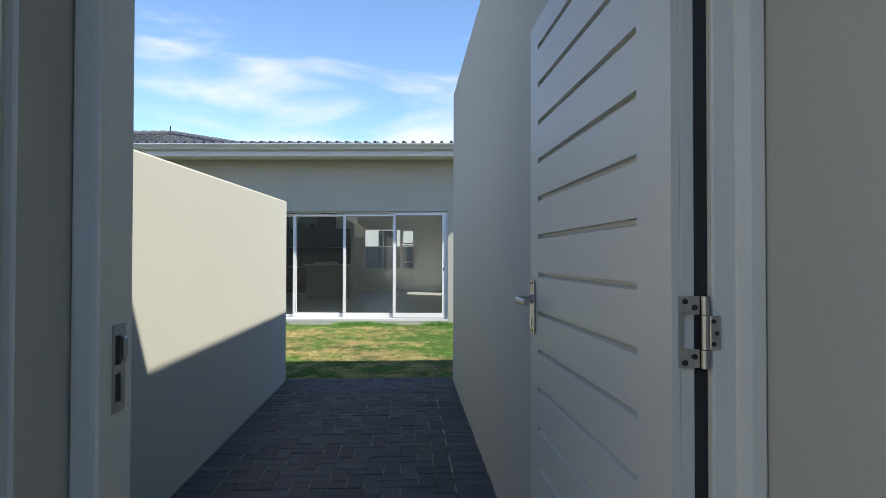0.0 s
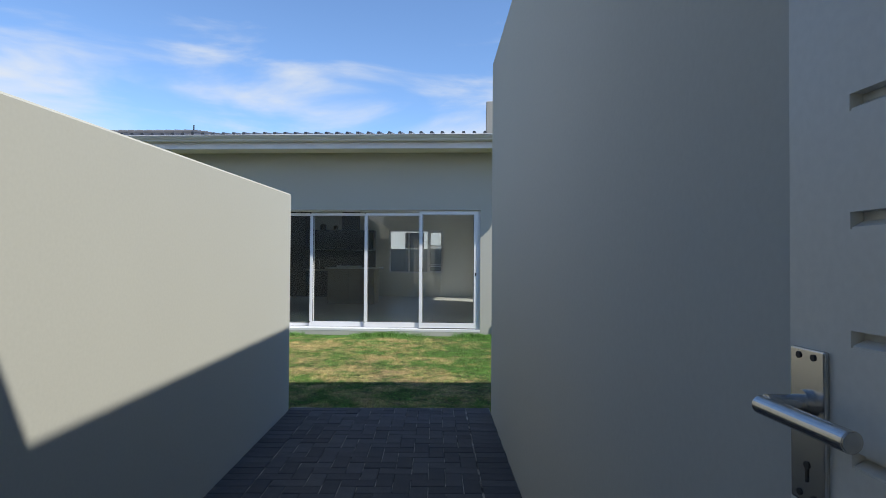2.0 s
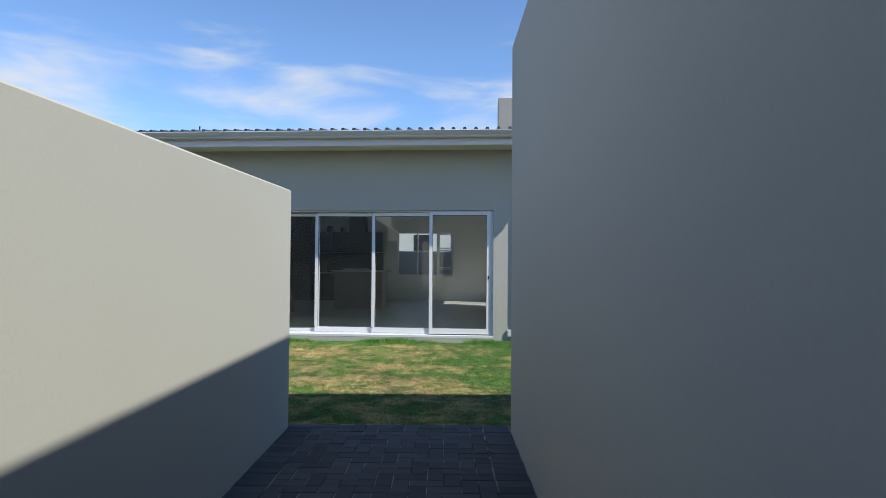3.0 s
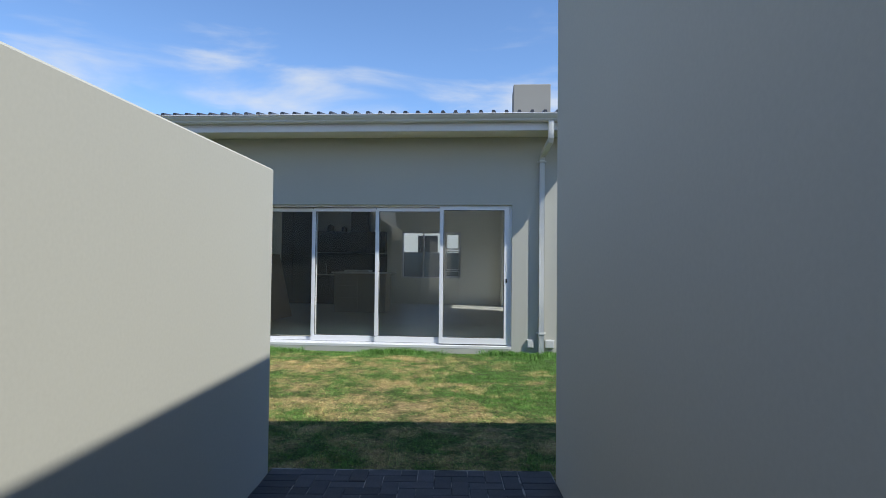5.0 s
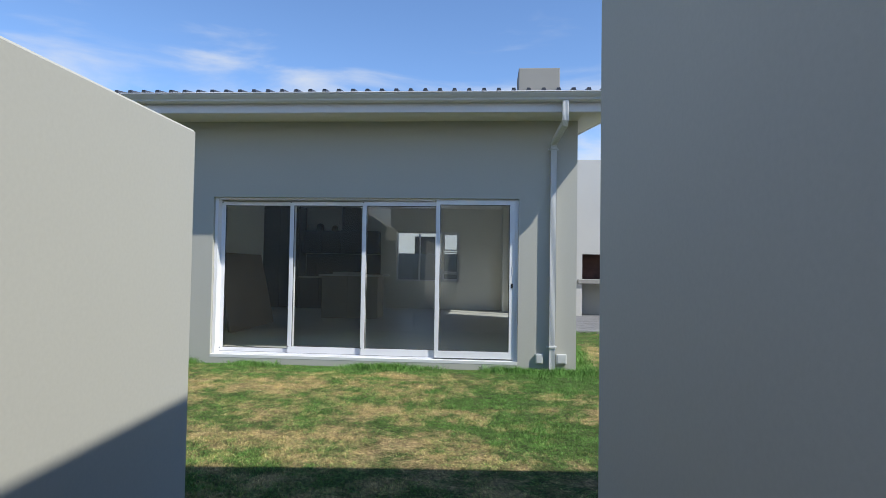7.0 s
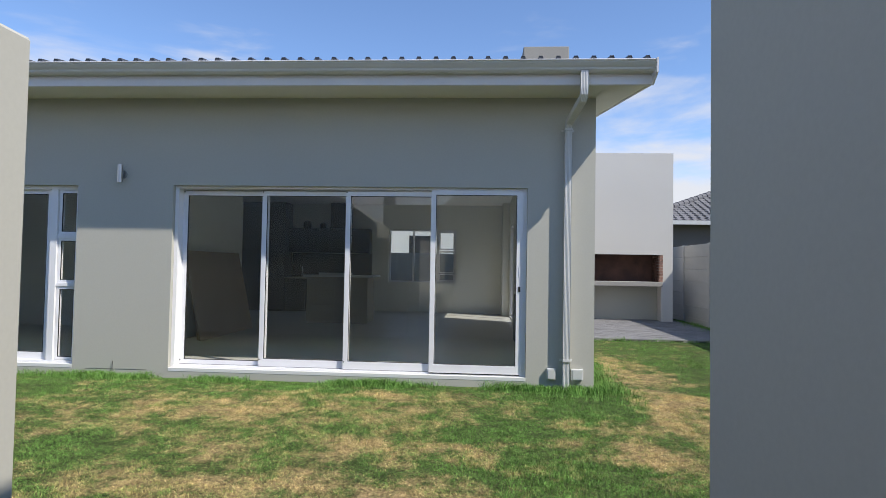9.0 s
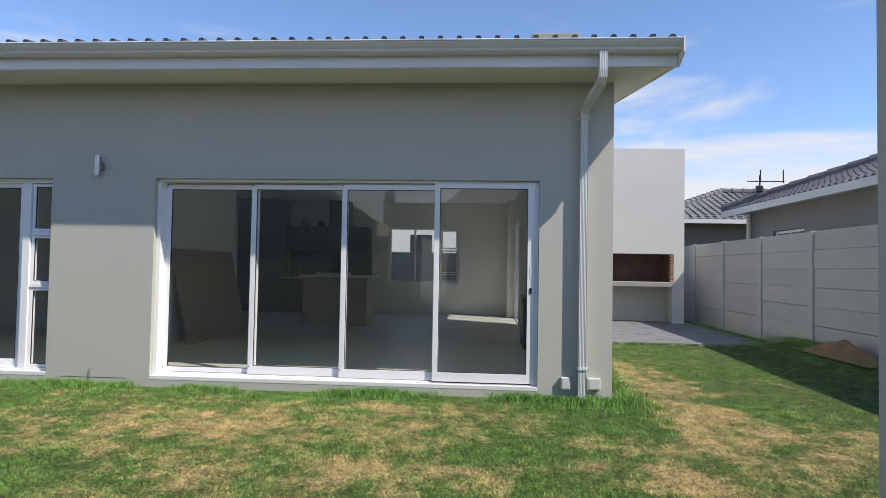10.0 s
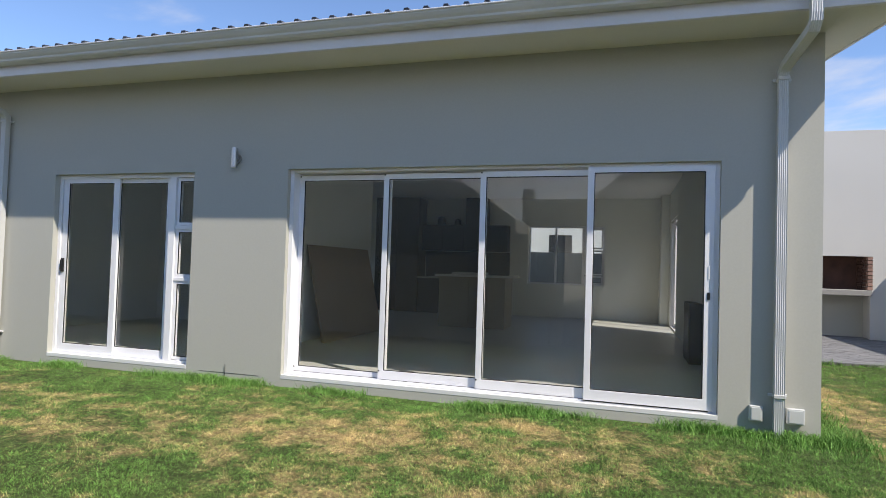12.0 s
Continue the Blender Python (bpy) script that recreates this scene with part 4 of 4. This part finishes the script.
isl = thing("kitchen_island", "pale wood kitchen island with drawers", "kitchen island", Matrix.Translation((-3.5, 17.4, FLOOR)))
bm = B()
box(bm, 0.02, 1.28, 0.02, 0.78, 0, 0.94, 0.003)
part("body", bm, CUPBOARD_PALE, isl)
for i in range(3):
    bm = B()
    box(bm, 0.03, 0.60, 0.0, 0.019, 0.08 + 0.29 * i, 0.36 + 0.29 * i, 0.003)
    part("drawer", bm, CUPBOARD_PALE, isl)
bm = B()
box(bm, -3.54, -2.10, 17.34, 18.24, FLOOR + 0.941, FLOOR + 0.981, 0.005)
tagged(part("island_top", bm, COUNTER, None, "white stone top on the kitchen island"), category="worktop")
hob = thing("hob", "black gas hob on the white island top", "hob", Matrix.Translation((-2.95, 17.7, FLOOR + 0.981)))
bm = B()
box(bm, -0.30, 0.30, -0.24, 0.24, 0.0005, 0.045, 0.006, 2)
part("plate", bm, STEEL, hob)
for dx in (-0.15, 0.15):
    for dy in (-0.12, 0.12):
        bm = B()
        cyl(bm, (dx, dy, 0.056), 0.05, 0.022, "z", 18)
        part("burner", bm, BLACK, hob)
fire = thing("fireplace", "dark steel built-in fireplace in the side wall", "fireplace", Matrix.Translation((0.721, 15.0, FLOOR)))
bm = B()
box(bm, -0.09, 0.058, -0.35, 0.35, 0.0, 0.75, 0.006)
part("surround", bm, CUPBOARD, fire)
bm = B()
box(bm, -0.096, -0.091, -0.28, 0.28, 0.12, 0.62)
part("glass_door", bm, BLACK, fire)

# ---- braai and patio ----
PATIO_Z = 0.13
BY = 20.35


def make_braai():
    br = thing("braai", "plastered outdoor braai with a tall chimney and brick firebox", "fireplace", Matrix.Translation((0, 0, 0)))
    bm = B()
    pierced(bm, 2.55, 4.78, 0.0, 4.28, BY, BY + 0.11, [(2.72, 4.50, 0.0, 0.985), (2.72, 4.54, 1.10, 1.765)])
    part("front", bm, PLASTER_PALE, br)
    bm = B()
    box(bm, 2.55, 2.70, BY + 0.11, BY + 0.9, 0.0, 4.28)
    part("side", bm, PLASTER_PALE, br)
    bm = B()
    box(bm, 4.56, 4.78, BY + 0.11, BY + 0.9, 0.0, 4.28)
    part("side", bm, PLASTER_PALE, br)
    bm = B()
    box(bm, 2.55, 4.78, BY + 0.9, BY + 1.02, 0.0, 4.28)
    part("back", bm, PLASTER_PALE, br)
    bm = B()
    box(bm, 2.70, 4.56, BY + 0.6, BY + 0.9, 1.0, 2.2)
    part("firebox_back", bm, SOOT, br)
    bm = B()
    box(bm, 2.70, 4.56, BY + 0.55, BY + 0.9, 0.0, 0.98)
    part("base_back", bm, PLASTER, br)
    bm = B()
    box(bm, 2.60, 4.52, BY - 0.06, BY + 0.6, 0.985, 1.095, 0.01, 2)
    part("hearth_slab", bm, CONCRETE, br, "cast concrete hearth slab")
    bm = B()
    box(bm, 2.70, 4.56, BY + 0.11, BY + 0.6, 1.9, 1.96)
    part("throat", bm, SOOT, br)
    bm = B()
    box(bm, 4.452, 4.54, BY + 0.02, BY + 0.11, 1.095, 1.10)
    part("bed", bm, MORTAR, br)
    return br


braai = make_braai()

patio = structure("patio", box(B(), 1.12, 5.0, 16.33, 21.5, -0.1, PATIO_Z - 0.012), SAND, "joint bed under the patio pavers", "paving")
rng = random.Random(4)
far = B()
for j in range(48):
    for i in range(19):
        x = 1.13 + i * 0.203 + (0.1 if j % 2 else 0)
        if x + 0.2 > 5.02 or 16.34 + j * 0.103 > BY + 0.6:
            continue
        box(far, x, x + 0.197, 16.34 + j * 0.103, 16.34 + j * 0.103 + 0.098, PATIO_Z - 0.05, PATIO_Z + rng.uniform(-0.002, 0.002))
tagged(part("paver_rows", far, PATIO_PAVER, patio, "grey concrete patio pavers"), kind="stuff")

# ---- precast garden wall ----
VX = 5.33
fence = thing("precast_wall", "precast concrete panel garden wall painted pale grey", "garden wall", Matrix.Translation((VX, 0, 0)), kind="structure")
bay, panels, y_start, top = 1.76, 7, 15.85, 2.03
# darker, bluer copy of the pale precast: the house's shade put into colour
VIBRA_SHADED = material("shaded_precast_concrete", (0.39, 0.395, 0.405), 0.85, scale=2.2, grain=0.06, bump=0.3)
me_panel = None
post_me = None
for k in range(-7, 7):
    y = y_start + bay * k
    if post_me is None:
        bm = B()
        prism(bm, [(-0.06, -0.1), (0.06, -0.1), (0.06, top), (0.045, top + 0.008), (-0.045, top + 0.008), (-0.06, top)], -0.055, 0.055, "y")
        post_me = mesh_of("post", bm, VIBRA)
        bm = B()
        box(bm, -0.028, 0.028, 0.0, bay - 0.102, 0.0, 0.297, 0.006, 1)
        me_panel = mesh_of("panel", bm, VIBRA)
    ob = new("post", post_me)
    ob.parent, ob.location = fence, (0, y, 0)
    for r in range(panels):
        ob = new("panel", me_panel)
        ob.parent, ob.location = fence, (rng.uniform(-0.006, 0.006), y + 0.051, top - 0.30 * (r + 1) + rng.uniform(-0.004, 0.004))
shaded_panel = me_panel.copy()
shaded_panel.materials.clear()
shaded_panel.materials.append(VIBRA_SHADED)
back_fence = thing("precast_wall", "pale precast panel wall close behind the house, shade put into its grey", "garden wall", Matrix.Translation((0, 22.75, -0.16)), kind="structure")
for k in range(-4, 4):
    ob = new("post", post_me)
    ob.parent, ob.matrix_basis = back_fence, Matrix.Translation((bay * k, 0, -0.1)) @ Matrix.Rotation(radians(90), 4, "Z")
    for r in range(panels):
        ob = new("panel", shaded_panel)
        ob.parent, ob.matrix_basis = back_fence, Matrix.Translation((bay * (k + 1) - 0.051, 0, top - 0.1 - 0.30 * (r + 1))) @ Matrix.Rotation(radians(90), 4, "Z") @ Matrix.Diagonal((1, 1, 1.028, 1))

# heap of building sand beside the precast wall
bm = B()
bmesh.ops.create_grid(bm, x_segments=22, y_segments=30, size=1.0)
for v in bm.verts:
    r = math.hypot(v.co.x, v.co.y)
    h = max(0.0, 1 - r) * 0.34 + 0.06 * noise.noise((v.co.x * 4, v.co.y * 4, 2.0)) * max(0.0, 1 - r)
    v.co = Vector((5.0 + 0.27 * v.co.x, 14.5 + 0.95 * v.co.y, ground_z(5.0, 14.5) - 0.03 + 0.72 * h))
tagged(part("sand_mound", bm, SANDHEAP, None, "low mound of orange building sand on the grass", smooth=True), category="sand")


# ---- neighbouring houses ----
def tiled_slope(bm, a, b, c, d, across, up):
    """Rows of curved tiles over the plane patch a-b (eave) to d-c (ridge)."""
    a, b, c, d = Vector(a), Vector(b), Vector(c), Vector(d)
    nrm = (b - a).cross(d - a).normalized()
    if nrm.z < 0:
        nrm = -nrm
    for j in range(up):
        s0, s1 = j / up, (j + 1) / up
        l0, r0, l1, r1 = a.lerp(d, s0), b.lerp(c, s0), a.lerp(d, s1), b.lerp(c, s1)
        k = max(1, int(across * (r0 - l0).length / max((b - a).length, 0.01)))
        for i in range(k):
            f0, f1 = i / k, (i + 1) / k
            fm = (f0 + f1) / 2
            p = [l0.lerp(r0, f0) + nrm * 0.02, l0.lerp(r0, fm) + nrm * 0.085, l0.lerp(r0, f1) + nrm * 0.02]
            q = [l1.lerp(r1, f0), l1.lerp(r1, fm) + nrm * 0.05, l1.lerp(r1, f1)]
            vs = [bm.verts.new(x) for x in (*p, *q)]
            bm.faces.new((vs[0], vs[1], vs[4], vs[3]))
            bm.faces.new((vs[1], vs[2], vs[5], vs[4]))
            bm.faces.new((vs[0], vs[2], vs[1]))


def ridge_tiles(bm, p, q, n):
    p, q = Vector(p), Vector(q)
    for i in range(n):
        a, b = p.lerp(q, i / n), p.lerp(q, (i + 1.08) / n)
        d = (b - a)
        m = Matrix.Translation((a + b) / 2) @ d.to_track_quat("Z", "Y").to_matrix().to_4x4()
        bmesh.ops.create_cone(bm, cap_ends=True, segments=10, radius1=0.15, radius2=0.12, depth=d.length, matrix=m)


def hip_house(name, x0, x1, y0, y1, eave, rise, wall_mat, label, across, up, over=0.5, holes=()):
    h = thing(name, label, "house", kind="")
    bm = B()
    pierced(bm, y0 + over, y1 - over, -0.2, eave + 0.05, x0 + over, x0 + over + 0.25, list(holes), "y")
    part("wall", bm, wall_mat, h)
    bm = B()
    pierced(bm, x0 + over + 0.25, x1 - over, -0.2, eave + 0.05, y0 + over, y0 + over + 0.25, [])
    part("wall", bm, wall_mat, h)
    bm = B()
    box(bm, x1 - over - 0.25, x1 - over, y0 + over + 0.25, y1 - over, -0.2, eave + 0.05)
    part("wall", bm, wall_mat, h)
    bm = B()
    box(bm, x0 + over + 0.25, x1 - over - 0.25, y1 - over - 0.25, y1 - over, -0.2, eave + 0.05)
    part("wall", bm, wall_mat, h)
    half = min(x1 - x0, y1 - y0) / 2
    cx0, cx1, cy0, cy1 = x0 + half, x1 - half, y0 + half, y1 - half
    top = eave + rise
    bm = B()
    tiled_slope(bm, (x0, y1, eave), (x0, y0, eave), (cx0, cy0, top), (cx0, cy1, top), across, up)
    tiled_slope(bm, (x0, y0, eave), (x1, y0, eave), (cx1, cy0, top), (cx0, cy0, top), across, up)
    tiled_slope(bm, (x1, y0, eave), (x1, y1, eave), (cx1, cy1, top), (cx1, cy0, top), across // 2, up // 2)
    tiled_slope(bm, (x1, y1, eave), (x0, y1, eave), (cx0, cy1, top), (cx1, cy1, top), across // 2, up // 2)
    roof = part("roof", bm, TILE_GREY, h, "grey concrete tiles")
    bm = B()
    for p, q in (((x0, y0, eave + .08), (cx0, cy0, top + .08)), ((x0, y1, eave + .08), (cx0, cy1, top + .08)), ((x1, y0, eave + .08), (cx1, cy0, top + .08)), ((cx0, cy0, top + .08), (cx1 + 0.01, cy1 + 0.01, top + .08))):
        ridge_tiles(bm, p, q, max(3, int((Vector(p) - Vector(q)).length / 0.42)))
    part("ridge_tiles", bm, TILE_GREY, roof)
    bm = B()
    pierced(bm, x0 - 0.02, x1 + 0.02, eave - 0.14, eave + 0.02, y0 - 0.05, y0 - 0.02, [])
    pierced(bm, y0 - 0.05, y1 + 0.05, eave - 0.14, eave + 0.02, x0 - 0.05, x0 - 0.02, [], "y")
    part("fascia", bm, GUTTER, h)
    bm = B()
    box(bm, x0 - 0.02, x1, y0 - 0.02, y1, eave - 0.06, eave - 0.03)
    part("soffit", bm, SOFFIT, h)
    return h


side_house = hip_house("neighbour_house", 6.6, 15.0, 9.0, 22.7, 3.0, 1.6, NEIGHBOUR_WALL, "grey plastered neighbouring house with a grey tiled hip roof", 64, 18, holes=[(19.55, 20.95, 1.2, 2.38)])
win = part("window", pierced(B(), 19.56, 20.94, 1.21, 2.37, 7.16, 7.22, [(19.62, 20.22, 1.27, 2.31), (20.28, 20.88, 1.27, 2.31)], "y"), ALUMINIUM, side_house)
bm = B()
box(bm, 7.185, 7.19, 19.6, 20.9, 1.25, 2.33)
part("pane", bm, GLASS, win)
bm = B()
cyl(bm, (7.0, 22.05, 1.45), 0.06, 2.9, "z", 12)
part("downpipe", bm, GUTTER, side_house)
rear = hip_house("neighbour_house", 6.2, 18.5, 29.0, 38.0, 3.35, 1.6, NEIGHBOUR_DARK, "brown neighbouring house with a grey tiled hip roof", 40, 14)
far_house = hip_house("neighbour_house", -26.0, -7.3, 22.7, 32.7, 5.50, 1.5, NEIGHBOUR_WALL, "neighbouring house with a grey tiled hip roof beyond the roofline", 40, 16)
part("finial", cyl(B(), (-12.3, 27.7, 7.22), 0.03, 0.4, "z", 8), BLACK, far_house)
rear_white = thing("neighbour_house", "white plastered house seen through the kitchen window", "house")
part("wall", pierced(B(), -9.0, 4.0, -0.2, 4.6, 33.0, 33.3, [(-3.3, -2.3, 2.0, 2.85)]), WHITE_WALL, rear_white)
part("wall", box(B(), -9.0, 4.0, 33.3, 33.5, -0.2, 4.6), WHITE_WALL, rear_white)
part("window", box(B(), -3.299, -2.301, 33.02, 33.29, 2.001, 2.849), BLACK, rear_white)

# television aerial on the neighbour's roof
aerial = thing("aerial", "dark metal television aerial with a bracket on the tiled roof", "aerial", Matrix.Translation((7.25, 22.0, 3.45)))
bm = B()
cyl(bm, (0, 0, 0.2), 0.02, 0.55, "z", 10)
part("mast", bm, BLACK, aerial)
bm = B()
box(bm, -0.32, 0.62, -0.012, 0.012, 0.30, 0.325)
part("boom", bm, BLACK, aerial)
for x in (0.02, 0.60):
    bm = B()
    box(bm, x - 0.012, x + 0.012, -0.012, 0.012, 0.28, 0.62)
    part("rod", bm, BLACK, aerial)
bm = B()
box(bm, -0.09, 0.07, -0.08, 0.08, 0.02, 0.20, 0.03)
part("bracket", bm, BLACK, aerial)

# ---- pieces of the passage: herringbone pavers between two soldier rows ----
paving = structure("paving", box(B(), 0.0, WIDE, GATE_V1, 0.02, -0.12, -0.005), SAND, "dark sand bed under the charcoal pavers of the passage", "paving", PASSAGE)
L, S, J = 0.212, 0.106, 0.005          # module of a paver, joint
rng = random.Random(8)


def paver_mesh(w, d):
    bm = B()
    box(bm, -w / 2 + J / 2, w / 2 - J / 2, -d / 2 + J / 2, d / 2 - J / 2, -0.05, 0.0)
    tops = [e for e in bm.edges if all(v.co.z > -0.001 for v in e.verts)]
    bmesh.ops.bevel(bm, geom=tops, offset=0.0035, segments=1, affect="EDGES")
    return mesh_of("paver", bm, PAVER)


shapes = {}
laid = []


def lay(u, v, w, d):
    if v + d / 2 > 0.012 or w < 0.03 or d < 0.03:
        return
    laid.append((u, v, round(w, 3), round(d, 3)))


for i in range(int(-GATE_V1 / S)):
    v = -S * (i + 0.5)
    lay(L / 2 + 0.004, v, L, S)
    lay(WIDE - L / 2 - 0.004, v, L, S)
u0, u1 = L + 0.006, WIDE - L - 0.006


def clip(a, b):
    return max(a, u0), min(b, u1)


cells = {}
for r in range(0, int(-GATE_V1 / S)):
    for c in range(-1, int((u1 - u0) / S) + 2):
        t = (c - r) % 4
        if t == 0:
            cells[(c, r)] = "flat"
        elif t == 2:
            cells[(c, r)] = "tall"
for (c, r), kind in cells.items():
    if kind == "flat":
        a, b = clip(u0 + c * S, u0 + (c + 2) * S)
        lay((a + b) / 2, -S * (r + 0.5), b - a, S)
    else:
        a, b = clip(u0 + c * S, u0 + (c + 1) * S)
        lay((a + b) / 2, -S * r if r else -S / 2, b - a, L if r else S)
laid.sort(key=lambda p: -p[1])
far = B()
for i, (u, v, w, d) in enumerate(laid):
    z, ry, rx = rng.uniform(-0.002, 0.002), rng.uniform(-0.5, 0.5), rng.uniform(-0.5, 0.5)
    if i < 296:
        if (w, d) not in shapes:
            shapes[(w, d)] = paver_mesh(w, d)
        ob = new("paver", shapes[(w, d)])
        ob.parent, ob.matrix_basis = paving, pose(u, v, z, rx, ry, rng.uniform(-0.4, 0.4))
    else:
        box(far, u - w / 2 + J / 2, u + w / 2 - J / 2, v - d / 2 + J / 2, v + d / 2 - J / 2, -0.05, z)
tagged(part("paver_rows", far, PAVER_FAR, paving, "charcoal pavers nearer the gate"), kind="stuff")

# face bricks at the edge of the braai's firebox
brick_me = mesh_of("brick", box(B(), 0, 0.085, 0, 0.1, 0, 0.064, 0.004), BRICK)
for k in range(9):
    ob = new("brick", brick_me)
    ob.parent, ob.location = braai, (4.453 + rng.uniform(-0.004, 0.0), BY - 0.012 + rng.uniform(-0.004, 0.004), 1.101 + 0.0735 * k)
soot_me = mesh_of("brick", box(B(), 0, 0.085, 0, 0.1, 0, 0.064, 0.004), SOOT)
for k in range(9):
    for n in range(4):
        ob = new("brick", soot_me)
        ob.parent = braai
        ob.matrix_basis = Matrix.Translation((4.535 + rng.uniform(-0.003, 0.003), BY + 0.115 + 0.12 * n, 1.101 + 0.0735 * k)) @ Matrix.Rotation(radians(90), 4, "Z")
